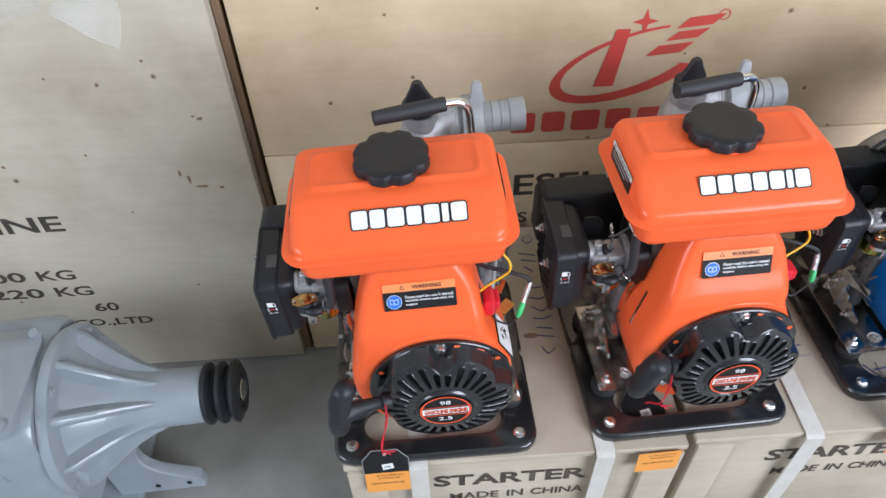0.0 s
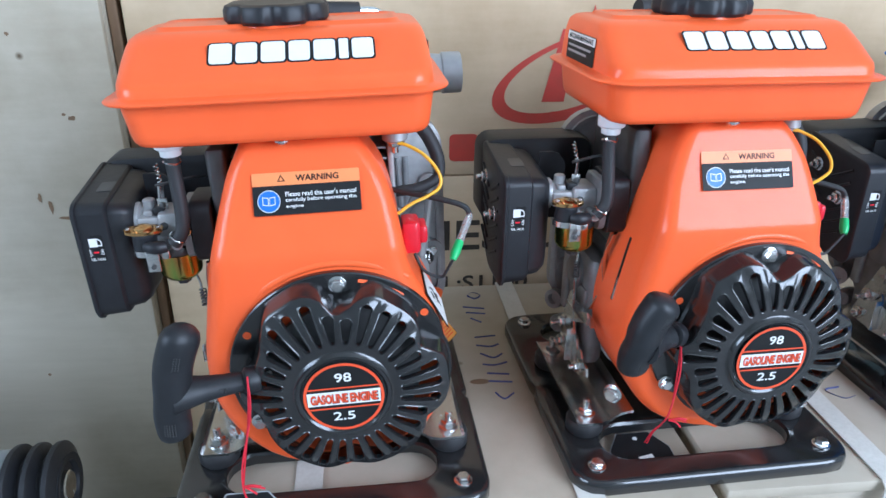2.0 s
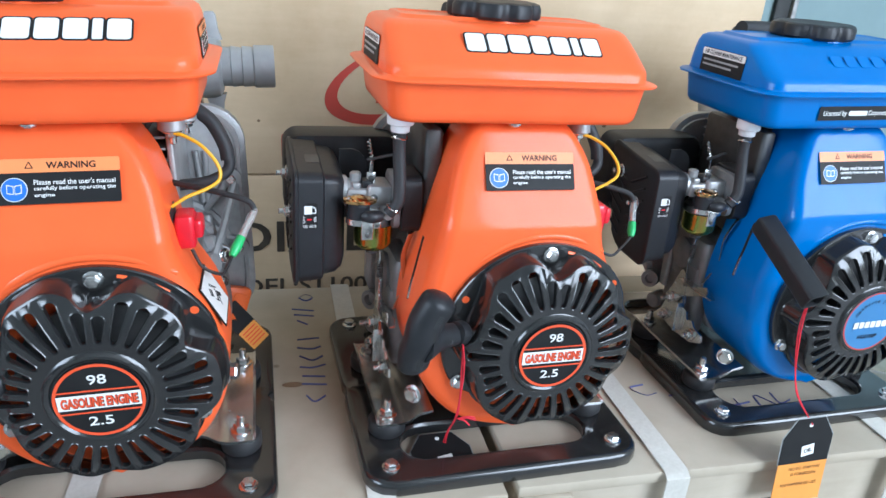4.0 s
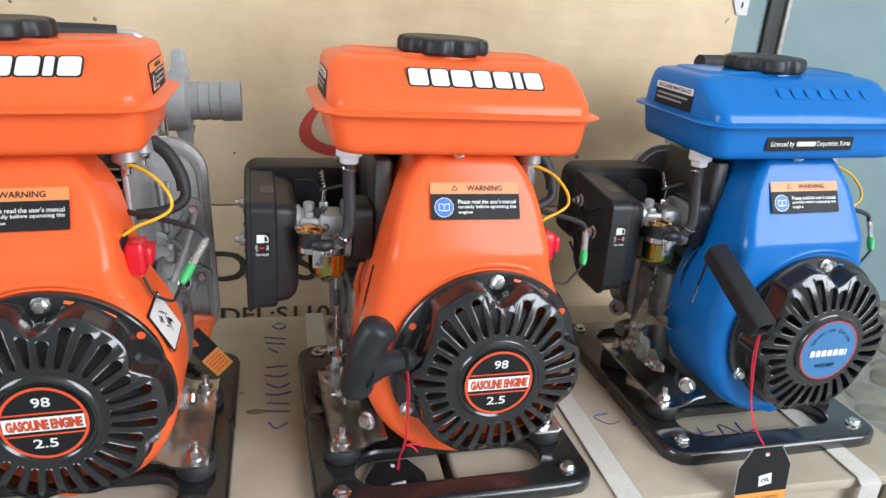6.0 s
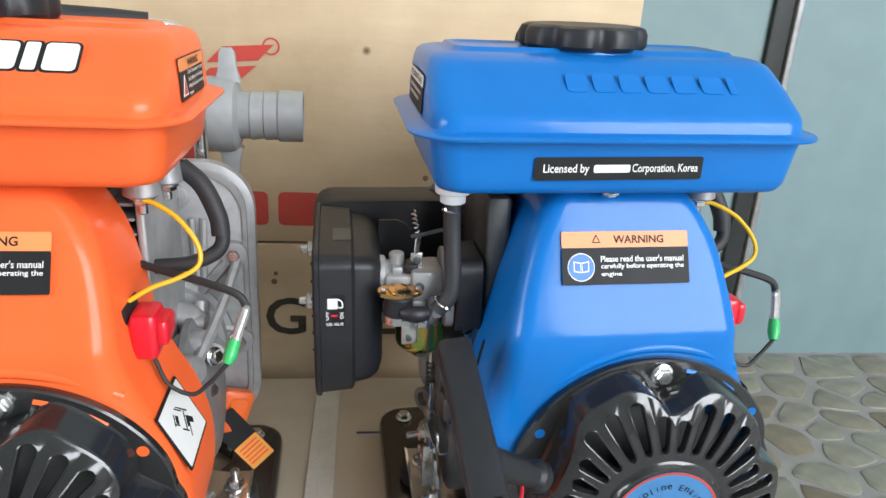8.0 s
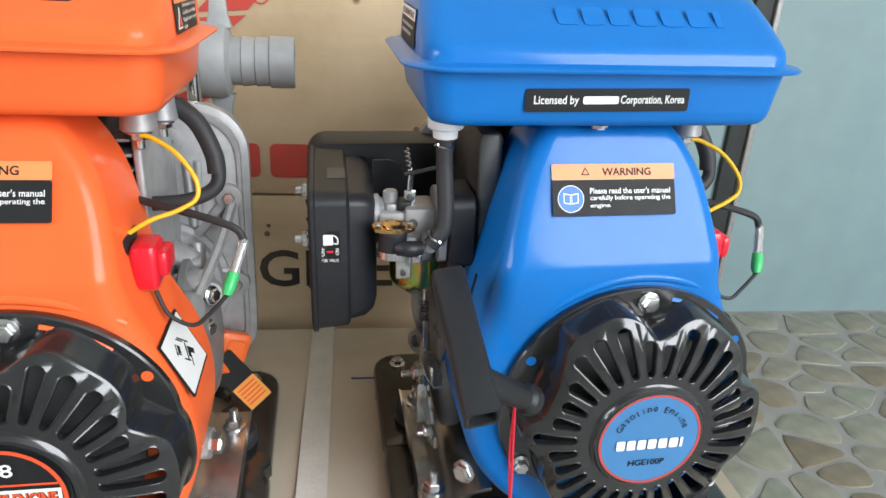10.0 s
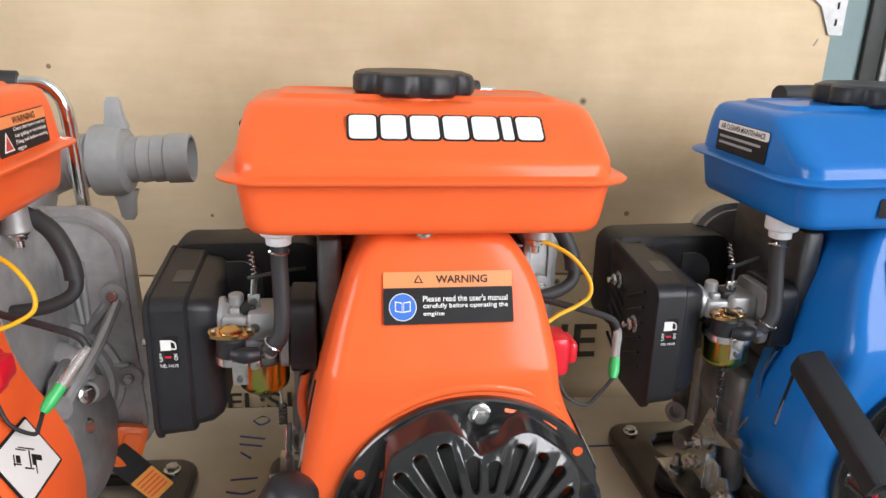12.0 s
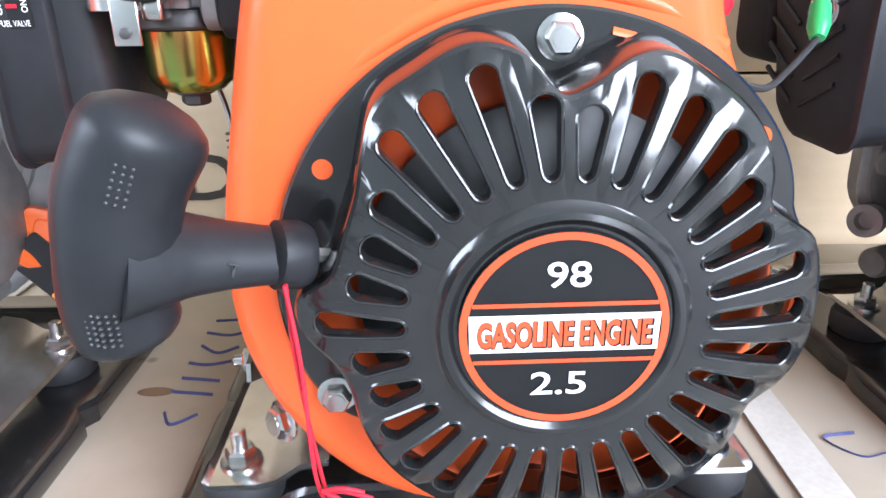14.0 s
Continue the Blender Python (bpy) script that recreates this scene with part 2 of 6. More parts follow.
def box(bm, x0, x1, y0, y1, z0, z1, bev=0.0, m=None):
    """A box with rounded edges, as a loft along z."""
    hx, hy, cx, cy = (x1 - x0) / 2, (y1 - y0) / 2, (x0 + x1) / 2, (y0 + y1) / 2
    n0 = len(bm.verts)
    if bev <= 0:
        lp = [(x1, y1), (x0, y1), (x0, y0), (x1, y0)]
        loft(bm, [[(*p, z0) for p in lp], [(*p, z1) for p in lp]])
    else:
        b = min(bev, hx * 0.95, hy * 0.95, (z1 - z0) * 0.48)
        rows = []
        for dz, ins in ((0, b), (b * 0.3, b * 0.3), (b, 0)):
            rows.append([(*p, z0 + dz) for p in rr(hx - ins, hy - ins, max(b - ins, b * 0.25), 3, cx, cy)])
        for dz, ins in ((b, 0), (b * 0.3, b * 0.3), (0, b)):
            rows.append([(*p, z1 - dz) for p in rr(hx - ins, hy - ins, max(b - ins, b * 0.25), 3, cx, cy)])
        loft(bm, rows)
    if m is not None:
        bm.verts.ensure_lookup_table()
        bmesh.ops.transform(bm, matrix=m, verts=bm.verts[n0:])
    return bm


def lathe(bm, prof, m, seg=24, caps=True):
    """Profile of (radius, height) turned about the z axis of the pose m."""
    loops = []
    for r, h in prof:
        loops.append([m @ Vector((r * math.cos(2 * math.pi * i / seg), r * math.sin(2 * math.pi * i / seg), h)) for i in range(seg)])
    loft(bm, loops, caps)
    return bm


def axis_pose(p, d):
    """A pose at p whose z axis points along d."""
    return Matrix.Translation(p) @ Vector(d).to_track_quat("Z", "Y").to_matrix().to_4x4()


def curve_points(pts, per=8):
    """Catmull-Rom through the points."""
    P = [Vector(p) for p in pts]
    P = [2 * P[0] - P[1]] + P + [2 * P[-1] - P[-2]]
    out = []
    for i in range(1, len(P) - 2):
        for k in range(per):
            t = k / per
            a, b, c, d = P[i - 1], P[i], P[i + 1], P[i + 2]
            out.append(0.5 * (2 * b + (c - a) * t + (2 * a - 5 * b + 4 * c - d) * t * t + (3 * b - a - 3 * c + d) * t ** 3))
    out.append(P[-2])
    return out


def tube(bm, pts, r, seg=10, per=8, smooth=True, squash=1.0):
    path = curve_points(pts, per) if smooth else [Vector(p) for p in pts]
    radii = r if isinstance(r, (list, tuple)) else None
    loops, ref = [], None
    for i, p in enumerate(path):
        d = (path[min(i + 1, len(path) - 1)] - path[max(i - 1, 0)]).normalized()
        if ref is None:
            ref = d.orthogonal().normalized()
        ref = (ref - d * ref.dot(d)).normalized()
        q = d.cross(ref)
        if radii:
            u = i / (len(path) - 1) * (len(radii) - 1)
            k = min(int(u), len(radii) - 2)
            rad = radii[k] + (radii[k + 1] - radii[k]) * (u - k)
        else:
            rad = r
        loops.append([p + ref * rad * math.cos(2 * math.pi * j / seg) + q * rad * squash * math.sin(2 * math.pi * j / seg) for j in range(seg)])
    loft(bm, loops)
    return bm


def hexbolt(bm, p, d, r=0.0055, h=0.005, flange=True, stud=0.0):
    m = axis_pose(p, d)
    if flange:
        lathe(bm, [(r * 1.45, 0), (r * 1.45, 0.0012), (r * 1.2, 0.0018)], m, 18)
    hexa = lambda rad, z: [m @ Vector((rad * math.cos(math.pi * i / 3), rad * math.sin(math.pi * i / 3), z)) for i in range(6)]
    loft(bm, [hexa(r * 1.1, 0.001), hexa(r * 1.1, h * 0.85), hexa(r * 0.92, h)])
    lathe(bm, [(r * 0.7, h - 0.0003), (r * 0.66, h + 0.0003)], m, 14)
    if stud:
        lathe(bm, [(r * 0.55, 0), (r * 0.55, h + stud), (r * 0.4, h + stud + 0.0008)], m, 12)
    return bm


def flat(bm, loop, m, depth=0.0003):
    """A thin plate with this outline in the xy plane of the pose m."""
    loft(bm, [[m @ Vector((x, y, 0)) for x, y in loop], [m @ Vector((x, y, depth)) for x, y in loop]])
    return bm


FRONT = Matrix(((1, 0, 0, 0), (0, 0, -1, 0), (0, 1, 0, 0), (0, 0, 0, 1)))  # x right, y up, facing the viewer's side


def text_part(body, height, material, parent, m, width=None, bold=0.0, name="lettering", space=1.0, shear=0.0):
    cu = bpy.data.curves.new(name, "FONT")
    cu.body, cu.size, cu.align_x, cu.align_y = body, 1.0, "CENTER", "CENTER"
    cu.space_character, cu.offset, cu.shear, cu.extrude = space, bold, shear, 0.0
    cu.resolution_u = 3
    tmp = new("tmp_text", cu)
    dg = bpy.context.evaluated_depsgraph_get()
    me = bpy.data.meshes.new_from_object(tmp.evaluated_get(dg))
    bpy.data.objects.remove(tmp)
    bpy.data.curves.remove(cu)
    co = np.array([v.co for v in me.vertices])
    lo, hi = co.min(0), co.max(0)
    ks = height / max(hi[1] - lo[1], 1e-6)
    kx = (width / (hi[0] - lo[0])) if width else ks
    mid = (lo + hi) / 2
    me.transform(m @ Matrix.Diagonal((kx, ks, 1, 1)) @ Matrix.Translation((-mid[0], -mid[1], 0)))
    me.name = name
    me.materials.clear()
    me.materials.append(material)
    ob = new(name, me)
    if parent:
        ob.parent = parent
    return ob


def thing(name, m, label, category, group=""):
    ob = new(name)
    ob.empty_display_size = 0.05
    ob.matrix_world = m
    return tagged(ob, label, category, group)


def vary_by_piece(m, low, high):
    """Lightness and warmth that differ from stone to stone."""
    n, l = m.node_tree.nodes, m.node_tree.links
    p = n["Principled BSDF"]
    info = n.new("ShaderNodeObjectInfo")
    r = n.new("ShaderNodeValToRGB")
    r.color_ramp.elements[0].color, r.color_ramp.elements[1].color = (*low, 1), (*high, 1)
    l.new(info.outputs["Random"], r.inputs[0])
    mx = n.new("ShaderNodeMix")
    mx.data_type, mx.blend_type = "RGBA", "MULTIPLY"
    mx.inputs[0].default_value = 1.0
    l.new(p.inputs["Base Color"].links[0].from_socket, mx.inputs[6])
    l.new(r.outputs[0], mx.inputs[7])
    l.new(mx.outputs[2], p.inputs["Base Color"])


vary_by_piece(STONE, (0.62, 0.6, 0.58), (1.0, 0.95, 0.86))


# ---- large structure ----
def slab(name, x0, x1, y0, y1, z0, z1, material, label, category, bev=0.0):
    ob = part(name, box(bmesh.new(), x0, x1, y0, y1, z0, z1, bev), material, None, smooth=bev > 0)
    return tagged(ob, label, category, kind="structure")


WALL_Y, RIGHT_X, LEFT_X, FRONT_Y, ROOF = 1.70, 4.6, -2.9, -2.2, 3.6
slab("floor", LEFT_X, RIGHT_X, FRONT_Y, WALL_Y + 0.2, -0.14, -0.012, CONC, "grey worn concrete floor of the shop", "floor")
slab("ground", -60, 60, -120, 60, -0.4, -0.15, GROUND, "pale dusty yard outside the shop", "ground")
slab("wall_back", LEFT_X, RIGHT_X, WALL_Y, WALL_Y + 0.15, -0.14, ROOF, TEAL, "teal painted wall with a dirty foot", "wall")
# unseen side and front walls, added with the ceiling to enclose and bounce light
slab("wall_right", RIGHT_X, RIGHT_X + 0.15, FRONT_Y, WALL_Y + 0.15, -0.14, ROOF, PLAIN, "unseen pale side wall added to close in the room", "wall")
# opening made for the side fill; no window is known there
left_wall = bmesh.new()
box(left_wall, LEFT_X - 0.15, LEFT_X, FRONT_Y, -1.8, -0.14, ROOF)
box(left_wall, LEFT_X - 0.15, LEFT_X, 0.0, WALL_Y + 0.15, -0.14, ROOF)
box(left_wall, LEFT_X - 0.15, LEFT_X, -1.8, 0.0, -0.14, 0.95)
box(left_wall, LEFT_X - 0.15, LEFT_X, -1.8, 0.0, 2.45, ROOF)
tagged(part("wall_left", left_wall, PLAIN, None, smooth=False), "unseen pale side wall with an opening added for fill light", "wall", kind="structure")
front_wall = bmesh.new()
box(front_wall, LEFT_X, 1.5, FRONT_Y - 0.15, FRONT_Y, -0.14, ROOF)
box(front_wall, 4.3, RIGHT_X, FRONT_Y - 0.15, FRONT_Y, -0.14, ROOF)
box(front_wall, 1.5, 4.3, FRONT_Y - 0.15, FRONT_Y, 3.42, ROOF)
tagged(part("wall_front", front_wall, PLAIN, None, smooth=False), "unseen pale front wall added round the wide shop opening", "wall", kind="structure")
slab("ceiling", LEFT_X - 0.15, RIGHT_X + 0.15, FRONT_Y - 0.15, WALL_Y + 0.15, ROOF, ROOF + 0.12, CEIL, "unseen white ceiling added to close in the room", "ceiling")

# door edge: a dark upright gap with a pale metal strip beside it
slab("door_trim", 1.405, 1.447, WALL_Y - 0.012, WALL_Y, -0.012, 2.3, DARKTRIM, "dark upright trim on the teal wall", "trim", 0.003)
slab("metal_strip", 1.450, 1.464, WALL_Y - 0.018, WALL_Y, -0.012, 2.3, ALU, "pale metal strip beside dark trim", "trim", 0.003)

# ---- large crates ----
TOPZ = 0.36


def crate(name, x0, x1, y0, y1, z0, z1, seams, ply, label, batten=True):
    """Plywood crate: front sheets with open seams, side sheets, top and bottom, battens behind the edges."""
    c = thing(name, pose(x0, y0, z0), label, "crate")
    w, d, h = x1 - x0, y1 - y0, z1 - z0
    levels = [0.0] + [s - z0 for s in seams] + [h]
    for a, b in zip(levels, levels[1:]):
        part("panel", box(bmesh.new(), 0, w, 0, 0.012, a + 0.0012, b - 0.0012, 0.0015), ply, c)
    part("side_panel", box(bmesh.new(), 0, 0.012, 0.0125, d - 0.012, 0, h, 0.001), ply, c)
    part("side_panel", box(bmesh.new(), w - 0.012, w, 0.0125, d - 0.012, 0, h, 0.001), ply, c)
    part("back_panel", box(bmesh.new(), 0, w, d - 0.0115, d, 0, h, 0.001), ply, c)
    part("top_panel", box(bmesh.new(), 0.0125, w - 0.0125, 0.0125, d - 0.0125, h - 0.012, h, 0.001), ply, c)
    if batten:
        part("batten", box(bmesh.new(), w + 0.001, w + 0.013, 0.02, 0.075, 0, h, 0.002), PLY_D, c)
    return c


left_crate = crate("plywood_crate", -1.35, -0.220, 0.985, 1.62, -0.01, 1.30, [], PLY_A, "tall pale plywood crate with black stencilled lettering")
logo_crate = crate("plywood_crate", -0.200, 0.857, 1.0, 1.64, -0.01, 1.30, [0.506], PLY_B, "tall warm plywood crate with red and black stencils", batten=False)


def crate_text(c, body, x0, x1, z, h, ink, bold=0.02, y=-0.0008):
    """Lettering stencilled on the front sheet between two places across the crate."""
    o = c.matrix_world.translation
    words = body.split()
    wide = {"I": 0.42, ":": 0.4, ".": 0.35, ",": 0.35, "M": 1.25, "W": 1.35, "1": 0.7}
    lens = [sum(wide.get(ch, 1.0) for ch in w) for w in words]
    k = (x1 - x0) / (sum(lens) + 0.6 * (len(words) - 1))
    x = x0
    for w, n in zip(words, lens):
        m = Matrix.Translation((x + n * k / 2 - o.x, y, z - o.z)) @ FRONT
        text_part(w, h, ink, c, m, n * k * (1.0 if w == words[-1] else 0.96), bold)
        x += (n + 0.6) * k


crate_text(left_crate, "DIESEL ENGINE", -1.13, -0.555, 0.402, 0.036, INKST)
crate_text(left_crate, "NW:  200 KG", -0.88, -0.585, 0.277, 0.026, INKST)
crate_text(left_crate, "GW:  220 KG", -0.87, -0.57, 0.232, 0.026, INKST)
crate_text(left_crate, "60", -0.585, -0.54, 0.183, 0.024, INKST)
crate_text(left_crate, "CO.,LTD", -0.64, -0.49, 0.137, 0.024, INKST)
crate_text(logo_crate, "DIESEL ENGINE", 0.118, 0.62, 0.418, 0.046, INKST, 0.015)
crate_text(logo_crate, "MODEL:S1100", 0.072, 0.308, 0.343, 0.024, INKST, 0.015)


def red_mark(c):
    """The maker's mark: a swoosh ring, an upright, a four-pointed star and bars below, as plain shapes."""
    o = c.matrix_world.translation
    bm = bmesh.new()
    at = lambda x, z: Matrix.Translation((x - o.x, -0.0008, z - o.z)) @ FRONT
    cx, cz, a, b = 0.362, 0.638, 0.122, 0.052
    outer, inner = [], []
    for i in range(40):
        t = radians(58 + 262 * i / 39)
        w = 0.05 + 0.2 * (i / 39)
        ca, sa = math.cos(radians(18)), math.sin(radians(18))
        for k, lp in ((1.0, outer), (1.0 - w, inner)):
            u, v = a * k * math.cos(t), b * (1 - (1 - k) * 1.4) * math.sin(t)
            lp.append((u * ca - v * sa, u * sa + v * ca))
    m = at(cx, cz)
    vo = [bm.verts.new(m @ Vector((*p, 0))) for p in outer]
    vi = [bm.verts.new(m @ Vector((*p, 0))) for p in inner]
    for i in range(39):
        bm.faces.new((vo[i], vo[i + 1], vi[i + 1], vi[i]))
    flat(bm, [(-0.034, -0.047), (-0.004, -0.047), (0.008, 0.045), (-0.012, 0.045)], at(0.345, 0.652))
    flat(bm, [(-0.012, -0.008), (0.014, -0.008), (0.016, 0.004), (-0.010, 0.004)], at(0.335, 0.588))
    star = []
    for i in range(8):
        r = 0.019 if i % 2 == 0 else 0.006
        star.append((r * math.cos(math.pi * i / 4), r * math.sin(math.pi * i / 4)))
    flat(bm, star, at(0.372, 0.707))
    for x, z, w, h in ((0.415, 0.660, 0.05, 0.016), (0.437, 0.682, 0.045, 0.014), (0.452, 0.702, 0.05, 0.016)):
        flat(bm, [(-w / 2 - 0.008, -h / 2), (w / 2 - 0.008, -h / 2 + 0.004), (w / 2 + 0.008, h / 2 + 0.004), (-w / 2 + 0.008, h / 2)], at(x, z))
    ring = [(0.0085 * math.cos(radians(15 * i)), 0.0085 * math.sin(radians(15 * i))) for i in range(24)]
    mm = at(0.482, 0.712)
    ro = [bm.verts.new(mm @ Vector((x, y, 0))) for x, y in ring]
    ri = [bm.verts.new(mm @ Vector((x * 0.8, y * 0.8, 0))) for x, y in ring]
    for i in range(24):
        bm.faces.new((ro[i], ro[(i + 1) % 24], ri[(i + 1) % 24], ri[i]))
    part("red_mark", bm, INKRED, c, "red printed swoosh, star and bars", smooth=False)
    x = 0.19
    for w in (0.038, 0.036, 0.044, 0.038, 0.042, 0.034, 0.044):
        part("red_bar", flat(bmesh.new(), rr(w / 2, 0.0185, 0.006, 3), at(x + w / 2, 0.545)), INKRED, c, smooth=False)
        x += w + 0.0105


red_mark(logo_crate)


def low_crate(x0, x1, y0, y1, word, tx):
    c = thing("starter_crate", pose(x0, y0, -0.01), "low plywood crate stencilled as starter box, strapped", "crate", "low crates under the pumps")
    w, d, h = x1 - x0, y1 - y0, TOPZ + 0.01
    part("top_panel", box(bmesh.new(), 0, w, 0, d, h - 0.012, h, 0.0018), PLY_C, c)
    part("panel", box(bmesh.new(), 0.003, w - 0.003, 0.006, 0.018, 0.0, h - 0.0122, 0.001), PLY_C, c)
    part("back_panel", box(bmesh.new(), 0.003, w - 0.003, d - 0.018, d - 0.006, 0.0, h - 0.0122, 0.001), PLY_C, c)
    for xa in (0.003, w - 0.015):
        part("side_panel", box(bmesh.new(), xa, xa + 0.012, 0.0182, d - 0.0182, 0.0, h - 0.0122, 0.001), PLY_C, c)
    for xa in (0.004, w - 0.052):
        part("batten", box(bmesh.new(), xa, xa + 0.048, -0.004, 0.0058, 0.0, h - 0.0125, 0.0015), PLY_C, c)
    crate_text(c, word, x0 + tx, x0 + tx + 0.21, 0.292, 0.032, INKST, 0.03, y=0.0052)
    crate_text(c, "MADE IN CHINA", x0 + tx + 0.02, x0 + tx + 0.21, 0.243, 0.02, INKST, 0.02, y=0.0052)
    return c


box_a = low_crate(-0.075, 0.374, 0.538, 0.957, "STARTER", 0.115)
box_b = low_crate(0.386, 0.888, 0.545, 0.962, "STARTER", 0.115)


def strap(x0, x1, y0, y1):
    """A woven strap round a low crate: over the top and down the front."""
    t = 0.0012
    pr = [(y1 + 0.002, 0.0), (y1 + 0.002, TOPZ + 0.0005), (y1, TOPZ + 0.0012), (y0, TOPZ + 0.0012), (y0 - 0.0065, TOPZ - 0.004), (y0 - 0.0065, 0.0)]
    bm = bmesh.new()
    loft(bm, [[(x0, a, b), (x1, a, b), (x1, a + (t if i < 2 else 0 if i < 4 else -t), b + (t if 1 <= i <= 4 else 0)), (x0, a + (t if i < 2 else 0 if i < 4 else -t), b + (t if 1 <= i <= 4 else 0))] for i, (a, b) in enumerate(pr)])
    return tagged(part("strap", bm, STRAP, None), "white woven packing strap round a low crate", "strap", "packing straps")


for xa, ya, yb in ((0.01, 0.538, 0.957), (0.252, 0.538, 0.957), (0.529, 0.545, 0.962), (0.792, 0.545, 0.962)):
    strap(xa, xa + 0.024, ya, yb)

# ---- water pumps ----
def lerp_table(tab, v):
    for (a, fa), (b, fb) in zip(tab, tab[1:]):
        if v <= b:
            t = (v - a) / (b - a)
            return fa + (fb - fa) * max(0.0, t)
    return tab[-1][1]


def smooth_table(tab, v):
    """Catmull-Rom through (place, value) pairs."""
    for i in range(len(tab) - 1):
        if v <= tab[i + 1][0] or i == len(tab) - 2:
            p0, p1, p2, p3 = tab[max(i - 1, 0)], tab[i], tab[i + 1], tab[min(i + 2, len(tab) - 1)]
            h = p2[0] - p1[0]
            t = min(1.0, max(0.0, (v - p1[0]) / h))
            m1 = (p2[1] - p0[1]) / (p2[0] - p0[0]) * h
            m2 = (p3[1] - p1[1]) / (p3[0] - p1[0]) * h
            return (2 * t ** 3 - 3 * t * t + 1) * p1[1] + (t ** 3 - 2 * t * t + t) * m1 + (-2 * t ** 3 + 3 * t * t) * p2[1] + (t ** 3 - t * t) * m2
    return tab[-1][1]


TANK_X = -0.0095


def tank_mesh():
    bm = bmesh.new()
    rows = [  # z, half width, front, back, corner radius
        (0.3095, 0.093, -0.081, 0.033, 0.012), (0.3098, 0.0985, -0.0875, 0.0385, 0.014), (0.3112, 0.1025, -0.0910, 0.0415, 0.015), (0.3145, 0.1046, -0.0930, 0.0432, 0.0155), (0.320, 0.1056, -0.0938, 0.0438, 0.0155),
        (0.330, 0.1070, -0.0945, 0.0445, 0.0155), (0.3405, 0.1085, -0.0955, 0.0455, 0.0155),
        (0.3412, 0.112, -0.098, 0.048, 0.020), (0.3418, 0.1195, -0.1035, 0.0535, 0.028), (0.3430, 0.1198, -0.1038, 0.0538, 0.028), (0.3438, 0.1188, -0.103, 0.053, 0.028),
        (0.3442, 0.112, -0.098, 0.048, 0.020), (0.3456, 0.1090, -0.0955, 0.0455, 0.0165), (0.350, 0.1087, -0.0948, 0.0445, 0.0165), (0.3535, 0.1087, -0.0930, 0.0442, 0.0165), (0.356, 0.1086, -0.0895, 0.0438, 0.0165),
        (0.366, 0.1078, -0.0745, 0.0425, 0.0165), (0.3735, 0.1066, -0.062, 0.0405, 0.016), (0.3778, 0.1050, -0.0548, 0.0380, 0.015),
        (0.3803, 0.1018, -0.0485, 0.0345, 0.014), (0.3814, 0.0965, -0.042, 0.029, 0.012), (0.3817, 0.0900, -0.036, 0.024, 0.010), (0.3838, 0.0885, -0.0345, 0.0225, 0.010), (0.3842, 0.085, -0.031, 0.019, 0.009), (0.3830, 0.083, -0.029, 0.017, 0.009), (0.3830, 0.078, -0.026, 0.014, 0.008)]
    loops = []
    for z, hx, yf, yb, r in rows:
        loops.append([(x, y, z) for x, y in rr(hx, (yb - yf) / 2, r, 7, TANK_X, (yf + yb) / 2)])
    loft(bm, loops)
    return bm


SH_L = [(0.030, 0.010), (0.034, -0.012), (0.040, -0.034), (0.057, -0.060), (0.0935, -0.083), (0.135, -0.089), (0.189, -0.081), (0.229, -0.072), (0.280, -0.057), (0.300, -0.0475), (0.308, -0.043)]
SH_R = [(0.030, 0.012), (0.034, 0.036), (0.040, 0.054), (0.057, 0.078), (0.0935, 0.097), (0.135, 0.101), (0.170, 0.093), (0.195, 0.0805), (0.215, 0.073), (0.245, 0.068), (0.277, 0.060), (0.298, 0.048), (0.308, 0.039)]
SH_F = [(0.030, -0.108), (0.05, -0.1125), (0.200, -0.1125), (0.2305, -0.1122), (0.2335, -0.1108), (0.2375, -0.1088), (0.262, -0.0958), (0.285, -0.086), (0.302, -0.079), (0.308, -0.075)]


def shroud_mesh():
    bm = bmesh.new()
    loops = []
    zs = [0.030, 0.0305, 0.032, 0.034, 0.037, 0.041, 0.046, 0.052, 0.06] + [0.06 + 0.248 * i / 44 for i in range(1, 45)]
    for z in zs:
        xl, xr, yf = smooth_table(SH_L, z), smooth_table(SH_R, z), smooth_table(SH_F, z)
        w = xr - xl
        r = min(0.015 if z < 0.2 else 0.015 - 0.004 * min(1.0, (z - 0.2) / 0.06), w * 0.45)
        lp = [(xl, -0.03, z), (xl, -0.055, z)]
        for i in range(9):
            a = radians(180 + 90 * i / 8)
            lp.append((xl + r + r * math.cos(a), yf + r + r * math.sin(a), z))
        for i in range(1, 4):
            lp.append((xl + r + (w - 2 * r) * i / 4, yf, z))
        for i in range(9):
            a = radians(270 + 90 * i / 8)
            lp.append((xr - r + r * math.cos(a), yf + r + r * math.sin(a), z))
        lp += [(xr, -0.055, z), (xr, -0.03, z)]
        loops.append(lp)
    loft(bm, loops)
    # rolled bead round the starter seat, fading into the sheet at both ends
    ring, rad = [], []
    for i in range(33):
        a = radians(53 + 90 * i / 32)
        sink = 0.004 * (abs(i - 16) / 16) ** 4
        ring.append((0.0175 + 0.0895 * math.cos(a), -0.1105 + sink, 0.1325 + 0.0895 * math.sin(a)))
    tube(bm, ring, 0.0034, 8, 1, smooth=False)
    return bm


SC = (0.0175, 0.1315)  # starter's centre: across, up


